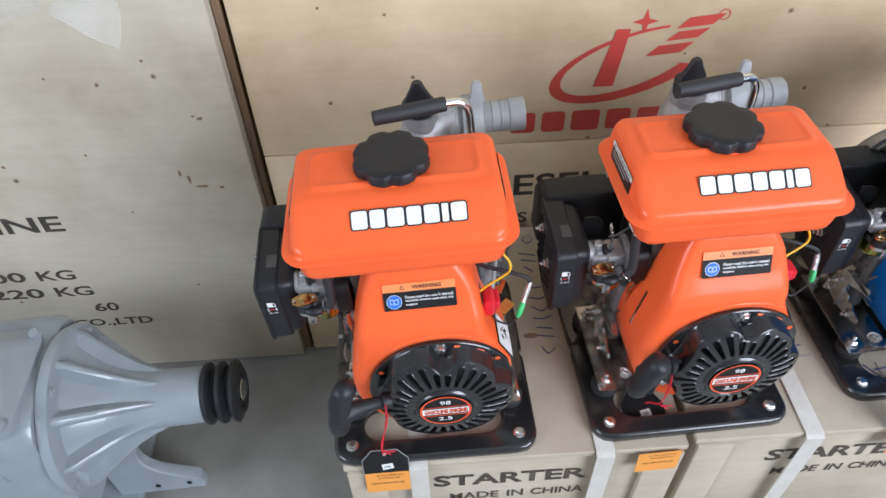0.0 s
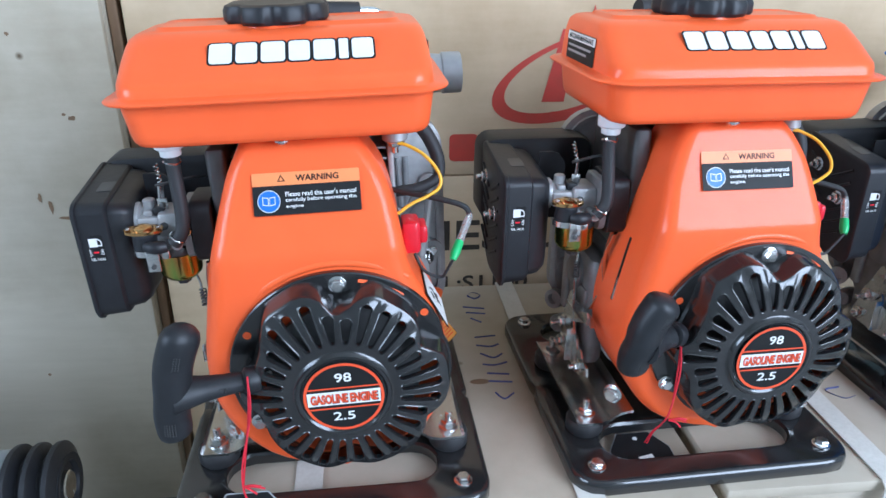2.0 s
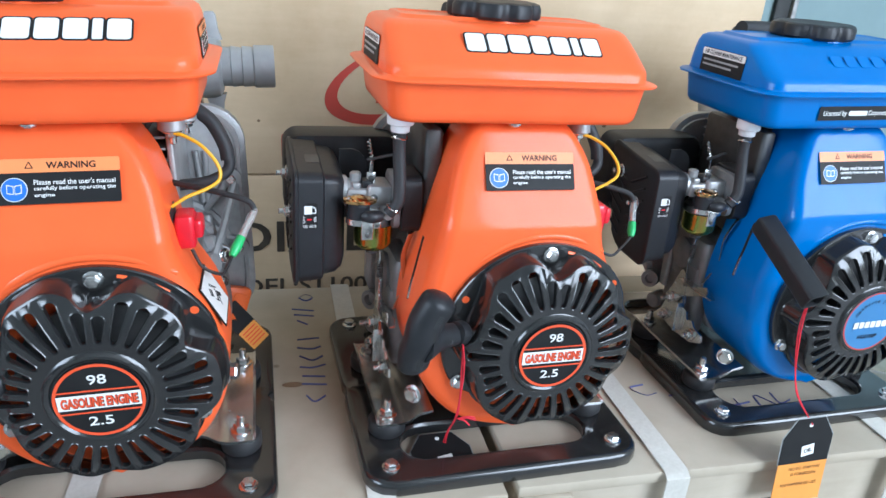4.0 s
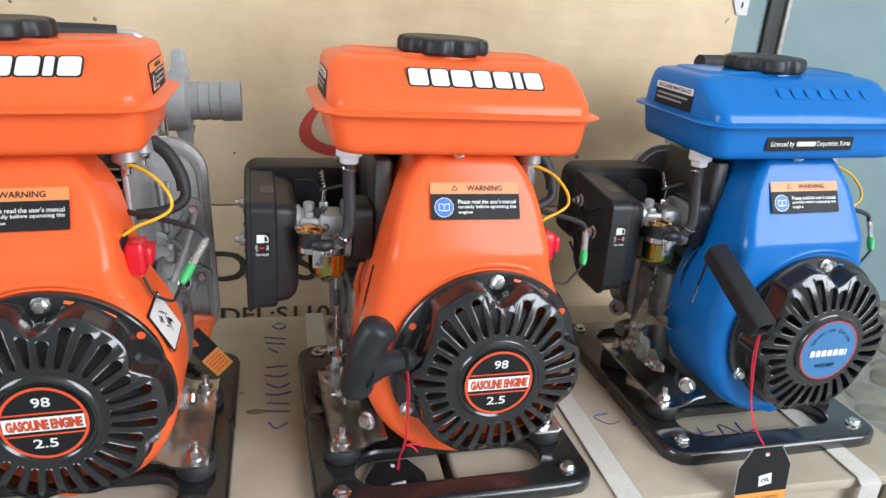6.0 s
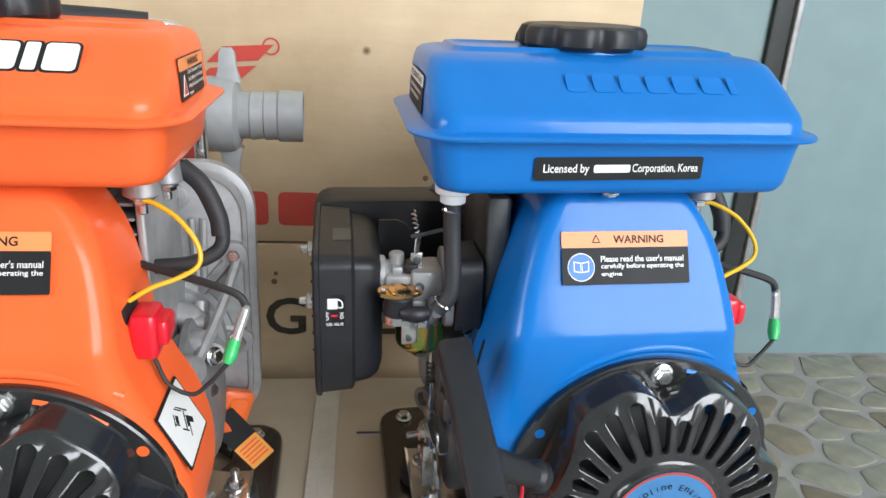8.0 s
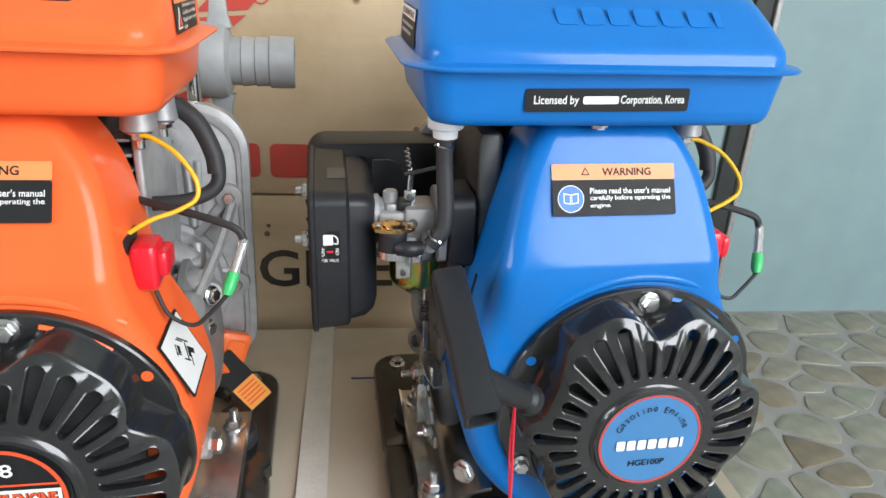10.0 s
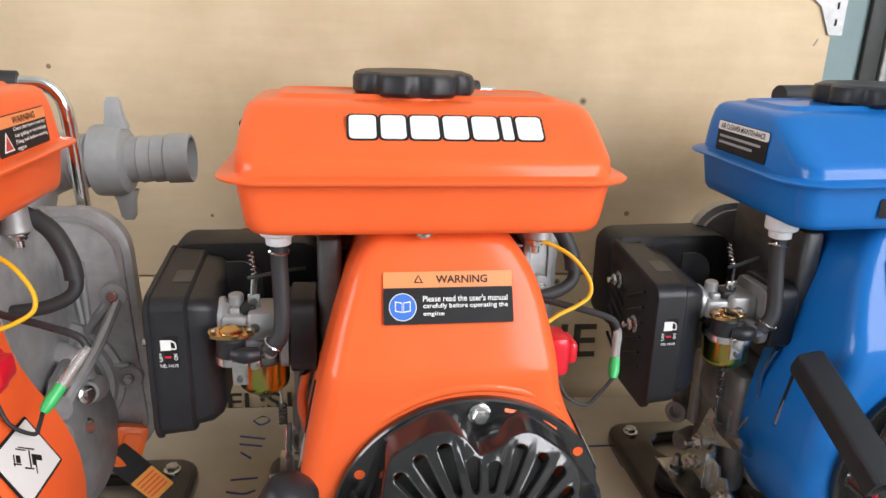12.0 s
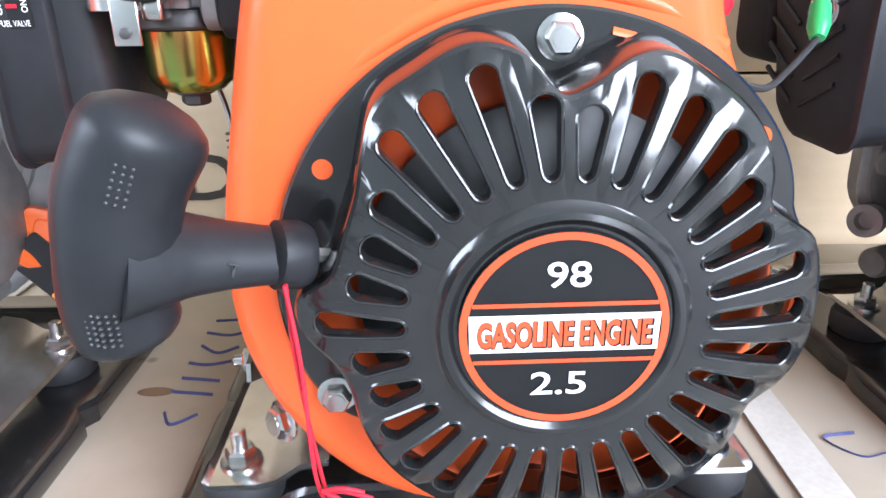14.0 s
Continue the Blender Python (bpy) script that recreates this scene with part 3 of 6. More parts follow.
EDGE = [(-12, 0.0790), (6, 0.0785), (15, 0.0770), (22, 0.0705), (29, 0.0660), (36, 0.0715), (45, 0.0755), (59, 0.0768), (70, 0.0780), (77, 0.0740), (84, 0.0665), (92, 0.0635), (99, 0.0745), (108, 0.0800),
        (120, 0.0795), (130, 0.0790), (138, 0.0730), (147, 0.0675), (158, 0.0655), (168, 0.0665), (175, 0.0745), (183, 0.0745), (191, 0.0670), (200, 0.0645), (214, 0.0690), (227, 0.0730), (243, 0.0760), (256, 0.0780),
        (263, 0.0730), (269, 0.0690), (276, 0.0725), (284, 0.0775), (302, 0.0790), (313, 0.0780), (322, 0.0740), (332, 0.0690), (340, 0.0760), (348, 0.0790), (366, 0.0785), (375, 0.0770)]


RIM = [(-20, 0.0735), (0, 0.0760), (14, 0.0810), (30, 0.0845), (90, 0.0850), (150, 0.0858), (198, 0.0850), (213, 0.0825), (226, 0.0755), (250, 0.0740), (300, 0.0735), (340, 0.0735), (360, 0.0760), (374, 0.0810)]


def cover_edge(a):
    """Scalloped edge of the starter cover: notches for the bolts, lobes between them."""
    return smooth_table(EDGE, a % 360)


def cover_depth(r):
    return lerp_table([(0.0, -0.1510), (0.034, -0.1510), (0.0375, -0.1480), (0.045, -0.1478), (0.058, -0.1455), (0.07, -0.1422), (0.082, -0.137)], r)


def starter_cover():
    bm = bmesh.new()
    N = 30

    def P(r, a):
        return Vector((SC[0] + r * math.cos(a), cover_depth(r), SC[1] + r * math.sin(a)))
    n_side, n_end = 6, 7
    for k in range(N):
        a0, a1 = radians(360 * (k - 0.5) / N), radians(360 * (k + 0.5) / N)
        am = (a0 + a1) / 2
        ro = cover_edge(math.degrees(am) % 360)
        r0 = 0.0375
        side = math.cos(am - radians(180))
        s0 = 0.0425 + 0.002 * max(0, side)
        s1 = ro - 0.0042
        hw = 0.0035
        outer, slot = [], []
        for i in range(n_side):  # rising along the a0 side
            t = i / n_side
            outer.append(P(r0 + (cover_edge(math.degrees(a0) % 360) - r0) * t, a0))
            r = s0 + hw + (s1 - s0 - 2 * hw) * t
            slot.append(P(r, am - hw * (0.75 + 0.45 * t) / r))
        for i in range(n_end):  # outer end
            t = i / n_end
            a = a0 + (a1 - a0) * t
            outer.append(P(cover_edge(math.degrees(a) % 360), a))
            h = hw * 1.2
            r = s1 - hw + hw * math.sin(math.pi * t)
            slot.append(P(r, am - h * math.cos(math.pi * t) / r))
        for i in range(n_side):  # back along the a1 side
            t = 1 - i / n_side
            outer.append(P(r0 + (cover_edge(math.degrees(a1) % 360) - r0) * t, a1))
            r = s0 + hw + (s1 - s0 - 2 * hw) * t
            slot.append(P(r, am + hw * (0.75 + 0.45 * t) / r))
        for i in range(n_end):  # inner end
            t = i / n_end
            outer.append(P(r0, a1 + (a0 - a1) * t))
            h = hw * 0.75
            r = s0 + hw - hw * math.sin(math.pi * t)
            slot.append(P(r, am + h * math.cos(math.pi * t) / r))
        n = len(outer)
        # rounded lip drawn up round the slot, then the sheet's thickness
        out = []
        for i in range(n):
            d = (slot[(i + 1) % n] - slot[i - 1]).normalized()
            w = Vector((d.z, 0, -d.x))
            out.append(w if w.dot(slot[i] - P((s0 + s1) / 2, am)) > 0 else -w)
        up = Vector((0, -1, 0))
        foot = [p + w * 0.0008 for p, w in zip(slot, out)]
        crest = [p + w * 0.0003 + up * 0.0005 for p, w in zip(slot, out)]
        lip = [p - w * 0.0002 + up * 0.0003 for p, w in zip(slot, out)]
        inner = [p - w * 0.0005 - up * 0.0006 for p, w in zip(slot, out)]
        back = [p - w * 0.0005 - up * 0.0045 for p, w in zip(slot, out)]
        rows = [[bm.verts.new(p) for p in lp] for lp in (outer, foot, crest, lip, inner, back)]
        for ra, rb in zip(rows, rows[1:]):
            for i in range(n):
                bm.faces.new((ra[i], ra[(i + 1) % n], rb[(i + 1) % n], rb[i]))
    # hub, and rolled edge falling back to the flange
    seg = 168
    for prof in ([(0.0375, -0.1480), (0.036, -0.1490), (0.0348, -0.1510), (0.0330, -0.1514), (0.0312, -0.1500), (0.0, -0.1500)],):
        loops = [[(SC[0] + r * math.cos(2 * math.pi * i / seg), y, SC[1] + r * math.sin(2 * math.pi * i / seg)) for i in range(seg)] for r, y in prof[:-1]]
        loft(bm, loops)
    loops = []
    for off, dy, y in ((0.0, 0.0, None), (0.0012, 0.0008, None), (0.0022, 0.003, None), (0.003, 0, -0.121), (0.0045, 0, -0.1185)):
        lp = []
        for i in range(seg):
            a = 2 * math.pi * i / seg
            r = cover_edge(math.degrees(a))
            lp.append((SC[0] + (r + off) * math.cos(a), cover_depth(r) + dy if y is None else y, SC[1] + (r + off) * math.sin(a)))
        loops.append(lp)
    outer = []
    for i in range(seg):
        a = 2 * math.pi * i / seg
        outer.append((max(smooth_table(RIM, math.degrees(a)), cover_edge(math.degrees(a)) + 0.0052), a))
    loops.append([(SC[0] + r * math.cos(a), -0.1185, SC[1] + r * math.sin(a)) for r, a in outer])
    loops.append([(SC[0] + (r + 0.001) * math.cos(a), -0.1175, SC[1] + (r + 0.001) * math.sin(a)) for r, a in outer])
    loops.append([(SC[0] + (r + 0.001) * math.cos(a), -0.1132, SC[1] + (r + 0.001) * math.sin(a)) for r, a in outer])
    loft(bm, loops, caps=False)
    bmesh.ops.remove_doubles(bm, verts=bm.verts, dist=0.00004)
    return bm


def disc(bm, r0, r1, y, seg=64, c=SC):
    """Flat ring (or disc, with r0 = 0) facing the viewer's side."""
    if r0 <= 0:
        bm.faces.new([bm.verts.new((c[0] + r1 * math.cos(2 * math.pi * i / seg), y, c[1] + r1 * math.sin(2 * math.pi * i / seg))) for i in range(seg)])
        return bm
    a = [bm.verts.new((c[0] + r0 * math.cos(2 * math.pi * i / seg), y, c[1] + r0 * math.sin(2 * math.pi * i / seg))) for i in range(seg)]
    b = [bm.verts.new((c[0] + r1 * math.cos(2 * math.pi * i / seg), y, c[1] + r1 * math.sin(2 * math.pi * i / seg))) for i in range(seg)]
    for i in range(seg):
        bm.faces.new((a[i], a[(i + 1) % seg], b[(i + 1) % seg], b[i]))
    return bm


def ray_rect(ang, hx, hy, r):
    """Distance from the middle of a rounded rectangle to its edge."""
    c, s = abs(math.cos(ang)), abs(math.sin(ang))
    lo, hi = 0.0, hx + hy
    for _ in range(40):
        m = (lo + hi) / 2
        x, y = c * m, s * m
        qx, qy = max(x - (hx - r), 0), max(y - (hy - r), 0)
        inside = x <= hx and y <= hy and (qx * qx + qy * qy <= r * r or qx == 0 or qy == 0)
        lo, hi = (m, hi) if inside else (lo, m)
    return lo


def base_plate():
    """Pressed steel tray: outer lip, two long slots with rolled edges, a raised rib round them."""
    bm = bmesh.new()
    for sgn in (-1, 1):
        cx, cy = -0.002, sgn * 0.0975
        n = 96

        def loop(hx, hy, r, z, ox=0.0, oy=0.0, clip=False):
            pts = []
            for i in range(n):
                a = 2 * math.pi * i / n
                d = ray_rect(a, hx, hy, r)
                pts.append((cx + d * math.cos(a), cy + d * math.sin(a), z))
            return pts

        def outer(inset, z):
            """Half of the tray: rounded at its two outer corners, straight at the middle of the tray."""
            pts = []
            for i in range(n):
                a = 2 * math.pi * i / n
                dx, dy = math.cos(a), math.sin(a)
                lo, hi = 0.0, 0.4
                for _ in range(36):
                    m = (lo + hi) / 2
                    x, y = cx + dx * m, (cy + dy * m) * sgn
                    hx, hy, r = 0.132 - inset, 0.149 - inset, 0.026 - inset
                    qx, qy = max(abs(x) - (hx - r), 0), max(y - (hy - r), 0)
                    ok = abs(x) <= hx and 0 <= y <= hy and (qx == 0 or qy == 0 or qx * qx + qy * qy <= r * r)
                    lo, hi = (m, hi) if ok else (lo, m)
                pts.append((cx + dx * lo, cy + dy * lo, z))
            return pts
        sx, sy, sr = 0.091, 0.024, 0.0235
        loft(bm, [outer(0.001, 0.0), outer(0.0, 0.002), outer(0.0, 0.010), outer(0.0008, 0.0125), outer(0.003, 0.0142), outer(0.006, 0.0146),
                  loop(sx + 0.007, sy + 0.007, sr + 0.007, 0.0146), loop(sx + 0.005, sy + 0.005, sr + 0.005, 0.0152), loop(sx + 0.002, sy + 0.002, sr + 0.002, 0.015), loop(sx, sy, sr, 0.0125), loop(sx, sy, sr, 0.004)], caps=False)
    return bm


def label_plate(parent, m, w, h, material, name="label", r=0.0015, depth=0.0003):
    return part(name, flat(bmesh.new(), rr(w / 2, h / 2, r, 3), m, depth), material, parent, smooth=False)


def face_pose(p, normal, up=(0, 0, 1)):
    """A pose at p whose z axis is the normal and whose y axis is up along the face."""
    z = Vector(normal).normalized()
    x = Vector(up).cross(z).normalized()
    y = z.cross(x)
    m = Matrix((x, y, z)).transposed().to_4x4()
    m.translation = p
    return m


def brand_bars(parent, m, widths, h, gap, fill, edge):
    """A maker's name as plain blocks in its colours."""
    total = sum(widths) + gap * (len(widths) - 1)
    x = -total / 2
    for w in widths:
        c = m @ Matrix.Translation((x + w / 2, 0, 0))
        if edge:
            part("name_block_edge", flat(bmesh.new(), rr(w / 2 + 0.0013, h / 2 + 0.0013, min(0.003, w * 0.25), 3), c, 0.0003), edge, parent, smooth=False)
        part("name_block", flat(bmesh.new(), rr(w / 2, h / 2, min(0.0025, w * 0.18), 3), c @ Matrix.Translation((0, 0, 0.0003)), 0.0003), fill, parent, smooth=False)
        x += w + gap


def warning_label(parent, m, w=0.0775, h=0.0315):
    """Orange heading over a black field with a blue book sign."""
    up = lambda x, y, z=0.0: m @ Matrix.Translation((x, y, z))
    part("label", flat(bmesh.new(), rr(w / 2, h * 0.34, 0.001, 3), up(0, -h * 0.16), 0.0003), INKB, parent, "black warning sticker", smooth=False)
    part("label_heading", flat(bmesh.new(), rr(w / 2, h * 0.15, 0.001, 3), up(0, h * 0.335), 0.0003), INKO, parent, "orange sticker heading", smooth=False)
    text_part("WARNING", h * 0.15, INKB, parent, up(0.008, h * 0.335, 0.0005), 0.031, 0.02)
    tri = bmesh.new()
    flat(tri, [(-0.0028, -0.002), (0.0028, -0.002), (0, 0.003)], up(-0.018, h * 0.335, 0.0004), 0.0001)
    part("warning_sign", tri, INKB, parent, smooth=False)
    part("warning_sign_field", flat(bmesh.new(), [(-0.0017, -0.0014), (0.0017, -0.0014), (0, 0.0018)], up(-0.018, h * 0.335, 0.00055), 0.0001), INKO, parent, smooth=False)
    for i, (s, ww) in enumerate((("Please read the user's manual", 0.051), ("carefully before operating the", 0.051), ("engine", 0.0125))):
        text_part(s, 0.0036 if i < 2 else 0.003, INKW, parent, up(-0.0155 + ww / 2, -0.0008 - 0.0046 * i, 0.0005), ww, 0.012)
    circ = [(math.cos(radians(15 * i)), math.sin(radians(15 * i))) for i in range(24)]
    part("sign_disc", flat(bmesh.new(), [(0.0082 * x, 0.0082 * y) for x, y in circ], up(-0.0275, -0.0055, 0.0003), 0.0001), INKW, parent, smooth=False)
    part("sign_disc", flat(bmesh.new(), [(0.0077 * x, 0.0077 * y) for x, y in circ], up(-0.0275, -0.0055, 0.0004), 0.0002), INKBL, parent, smooth=False)
    for s in (-1, 1):
        pg = [(s * 0.0003, -0.0033), (s * 0.0046, -0.0025), (s * 0.0046, 0.0035), (s * 0.0003, 0.0027)]
        part("sign_page", flat(bmesh.new(), pg, up(-0.0275, -0.0055, 0.0006), 0.0001), INKW, parent, smooth=False)
        pg = [(x * 0.8 + s * 0.0004, y * 0.8) for x, y in pg]
        part("sign_page", flat(bmesh.new(), pg, up(-0.0275, -0.0055, 0.0007), 0.0001), INKBL, parent, smooth=False)


def grip_T(parent, collar, mid, top, bottom, girth=1.0):
    """Pull handle: a curved cross bar, a stem narrowing to the rope's collar."""
    radii = []
    for i in range(33):
        t = i / 32
        end = max(0.0, (abs(2 * t - 1) - 0.80) / 0.20)
        radii.append(girth * (0.0172 - 0.0026 * t) * max(0.25, math.sqrt(max(0.0, 1 - end ** 2.4))))
    lean = lambda p, k: tuple(Vector(p).lerp(Vector(mid), 0.55) + Vector((k, 0, 0)))
    g = part("pull_grip", tube(bmesh.new(), [top, lean(top, -0.003), mid, lean(bottom, -0.002), bottom], radii, 20, 10, squash=0.85), GRIPM, parent, "black pull-start grip on a rope")
    part("stem", tube(bmesh.new(), [mid, tuple(Vector(mid).lerp(Vector(collar), 0.35)), tuple(Vector(mid).lerp(Vector(collar), 0.75)), collar], [k * girth * girth for k in (0.0200, 0.0168, 0.0132, 0.0112, 0.0104, 0.0098)], 16, 6, squash=0.72), GRIPM, g)
    d = (Vector(collar) - Vector(mid)).normalized()
    part("collar", lathe(bmesh.new(), [(0.007, -0.002), (0.0100, 0.0), (0.0102, 0.007), (0.0088, 0.010), (0.004, 0.0105)], axis_pose(collar, d), 20), BLACK, g)
    # rope from the collar into the cover
    part("rope", tube(bmesh.new(), [tuple(Vector(collar) + d * 0.008), tuple(Vector(collar) + d * 0.016 + Vector((0, 0.01, -0.004)))], 0.0022, 8, 2), INKW, g)
    word = Vector(mid).lerp(Vector(collar), 0.60) + Vector((0, -0.0088 * girth * girth, 0))
    lean_deg = math.degrees(math.atan2(collar[2] - mid[2], collar[0] - mid[0]))
    text_part("START", 0.0040, DARKM, g, Matrix.Translation(word) @ FRONT @ pose(0, 0, 0, 0, 0, lean_deg), 0.0165, 0.01)
    # dimpled patches on the bar
    bm = bmesh.new()
    for a, b in ((top, mid), (bottom, mid)):
        o = Vector(a).lerp(Vector(b), 0.42)
        ax = (Vector(b) - Vector(a)).normalized()
        side = ax.cross(Vector((0, -1, 0))).normalized()
        for i in range(6):
            for j in range(5):
                p = o + ax * (i - 2.5) * 0.0019 + side * (j - 2) * 0.0018
                lathe(bm, [(0.00055, -0.0004), (0.0005, 0.0004), (0.0002, 0.0007)], axis_pose(p + Vector((-0.0015, -0.0146 * girth + 0.0005 * abs(j - 2), 0)), (0, -1, 0)), 6)
    tagged(part("grip_texture", bm, DARKM, g), kind="stuff")
    return g


def grip_bar(parent, top, bottom, collar):
    """Pull handle of the blue pump: a square bar, open at its lower end, with a round stem."""
    t, b = Vector(top), Vector(bottom)
    d = (b - t).normalized()
    x = Vector((0, 1, 0)).cross(d).normalized()
    y = d.cross(x)
    def lp(c, h, r=0.003):
        return [c + x * u + y * v for u, v in rr(h, h, r, 3)]
    bm = bmesh.new()
    loft(bm, [lp(b - d * 0.030, 0.0066), lp(b, 0.0072), lp(b + d * 0.0006, 0.0085), lp(b, 0.0098), lp(t + d * 0.003, 0.0098), lp(t + d * 0.0008, 0.0088), lp(t, 0.006)])
    g = part("pull_grip", bm, GRIPM, parent, "black square pull-start grip, open at one end")
    s = t.lerp(b, 0.74)
    part("stem", tube(bmesh.new(), [tuple(s), tuple(s.lerp(Vector(collar), 0.5)), collar], [0.0085, 0.008, 0.007], 14, 4), GRIPM, g)
    part("collar", lathe(bmesh.new(), [(0.007, -0.003), (0.0092, 0.0), (0.0092, 0.006), (0.007, 0.009)], axis_pose(collar, Vector(collar) - s), 20), BLACK, g)
    return g


def fuel_cap():
    bm = bmesh.new()
    seg = 96
    loops = []
    for z, k, wav in ((0.3800, 0.032, 0.0), (0.3825, 0.032, 0.0), (0.3830, 0.0380, 0.6), (0.3855, 0.0405, 1.0), (0.3925, 0.0405, 1.0), (0.3958, 0.0388, 0.9), (0.3972, 0.035, 0.6), (0.3966, 0.026, 0.0), (0.3960, 0.012, 0.0)):
        lp = []
        for i in range(seg):
            a = 2 * math.pi * i / seg
            w = 0.5 + 0.5 * math.cos(8 * a)
            r = k - 0.0045 * wav * (w ** 3)
            lp.append((-0.012 + r * math.cos(a), -0.006 + r * math.sin(a), z))
        loops.append(lp)
    loft(bm, loops)
    return bm


def make_pump(m, paint, label, kind):
    """kind: 0 and 1 are the orange pumps (their grips hang differently), 2 is the blue one."""
    pump = thing("water_pump", m, label, "water pump", "water pumps on low crates")
    # base
    base = part("base_plate", base_plate(), GLOSS, pump, "black gloss pressed-steel base plate")
    for x in (-0.108, 0.108):
        for y in (-0.127, 0.127):
            part("bolt", hexbolt(bmesh.new(), (x, y, 0.0146), (0, 0, 1), 0.0055, 0.006), STEEL, base)
    for x0, x1 in ((-0.118, -0.062), (0.062, 0.112)):
        s = -1 if x0 < 0 else 1
        bm = bmesh.new()
        pr = [(s * 0.062, 0.040), (s * 0.074, 0.038), (s * 0.084, 0.031), (s * 0.092, 0.029), (s * 0.112, 0.029), (s * 0.1145, 0.031)]
        up = [(x, z + 0.0028) for x, z in pr][::-1]
        loft(bm, [[(x, y, z) for x, z in pr + up] for y in (-0.09, -0.086, 0.05, 0.054)])
        foot = part("mounting_foot", bm, STEEL, pump, "bent zinc-plated mounting foot")
        for y in (-0.074, 0.036):
            part("bolt", hexbolt(bmesh.new(), (s * 0.102, y, 0.0318), (0, 0, 1), 0.0062, 0.007, stud=0.008), STEEL, foot)
            part("rubber_mount", lathe(bmesh.new(), [(0.016, 0.0148), (0.0175, 0.017), (0.0175, 0.026), (0.016, 0.0288)], Matrix.Translation((s * 0.102, y, 0)), 24), RUBBER, foot)
    # tank
    tank = part("fuel_tank", tank_mesh(), paint, pump, "blue painted fuel tank" if kind == 2 else "orange painted fuel tank", sharp=50)
    part("fuel_cap", fuel_cap(), BLACK, tank, "black lobed fuel cap")
    neck = part("filler_neck", lathe(bmesh.new(), [(0.036, 0.3800), (0.035, 0.3840), (0.031, 0.3845)], Matrix.Translation((-0.012, -0.006, 0)), 32), paint, tank)
    fm = face_pose((0.0015, -0.0715, 0.3690), (0, -0.63, 0.78))
    if kind < 2:
        brand_bars(tank, fm, (0.0155, 0.0145, 0.0165, 0.0145, 0.0150, 0.0065, 0.0150), 0.0180, 0.0026, INKW, INKB)
    else:
        brand_bars(tank, fm @ Matrix.Translation((0.008, 0, -0.0004)), (0.0125, 0.0125, 0.0125, 0.013, 0.0135, 0.0135, 0.0045), 0.0135, 0.0032, BLUE, None)
        lm = face_pose((-0.0135, -0.0953, 0.3262), (0, -1, 0.0)) @ pose(0, 0, 0, 0, 0, 0.5)
        label_plate(tank, lm, 0.097, 0.0130, INKB)
        text_part("Licensed by", 0.0062, INKW, tank, lm @ Matrix.Translation((-0.0305, -0.0004, 0.0005)), 0.026, 0.012)
        part("name_bar", flat(bmesh.new(), rr(0.0105, 0.0022, 0.001, 2), lm @ Matrix.Translation((-0.0045, 0.0, 0.0004)), 0.0002), INKW, tank, smooth=False)
        text_part("Corporation, Korea", 0.0062, INKW, tank, lm @ Matrix.Translation((0.0265, -0.0004, 0.0005)), 0.0385, 0.012)
    # side stickers on the tank
    for s, head in ((-1, "AIR CLEANER MAINTENANCE"), (1, "WARNING")):
        sm = face_pose((TANK_X + s * 0.1089, -0.018, 0.3575), (s, 0, 0.05))
        label_plate(tank, sm, 0.066, 0.0225, INKB, "side_label")
        label_plate(tank, sm @ Matrix.Translation((0, 0.0075, 0.0003)), 0.066, 0.0065, INKO if s > 0 else INKW, "side_label_heading")
        text_part(head, 0.0040, INKB, tank, sm @ Matrix.Translation((0.003 if s > 0 else 0, 0.0075, 0.0008)), 0.030 if s > 0 else 0.058, 0.015)
        if s > 0:
            for i, ln in enumerate(("Check that there is not any", "fuel spilling or fuel leakage.", "Filling fuel before starting", "engine")):
                ww = 0.043 if i < 3 else 0.011
                text_part(ln, 0.0028, INKW, tank, sm @ Matrix.Translation((-0.012 + ww / 2, 0.0022 - 0.0038 * i, 0.0005)), ww, 0.012)
            part("warning_sign", flat(bmesh.new(), [(-0.006, -0.005), (0.006, -0.005), (0, 0.006)], sm @ Matrix.Translation((-0.022, -0.004, 0.0004)), 0.0002), INKW, tank, smooth=False)
            part("warning_sign_edge", flat(bmesh.new(), [(-0.0045, -0.0042), (0.0045, -0.0042), (0, 0.004)], sm @ Matrix.Translation((-0.022, -0.004, 0.0006)), 0.0001), INKRED, tank, smooth=False)
        else:
            for i, ww in enumerate((0.054, 0.045)):
                part("print_line", flat(bmesh.new(), rr(ww / 2, 0.0009, 0.0005, 2), sm @ Matrix.Translation((-0.029 + ww / 2, 0.000 - 0.0045 * i, 0.0004)), 0.0002), GREYP, tank, smooth=False)
    # tank fittings below: fuel outlet and mounting posts
    part("fuel_outlet", lathe(bmesh.new(), [(0.0112, 0.3105), (0.0112, 0.3010), (0.0104, 0.3002), (0.0080, 0.2998), (0.0078, 0.2945), (0.0066, 0.2938)], Matrix.Translation((-0.0985, -0.052, 0)), 24), WHITEP, tank, "white plastic fuel outlet")
    for x, y, r in ((0.071, -0.034, 0.0105), (0.078, -0.004, 0.0095), (0.062, 0.026, 0.0105), (-0.055, 0.02, 0.0095)):
        part("mounting_post", lathe(bmesh.new(), [(r * 0.86, 0.3105), (r * 0.9, 0.3000), (r, 0.292), (r * 0.8, 0.2905)], Matrix.Translation((x, y, 0)), 20), ALU, tank, "aluminium mounting post")
        part("bolt", hexbolt(bmesh.new(), (x, y, 0.2905), (0, 0, -1), 0.005, 0.005, stud=0.005), STEEL, tank)
    part("bolt", hexbolt(bmesh.new(), (-0.012, -0.083, 0.3098), (0, 0, -1), 0.004, 0.003), STEEL, tank)
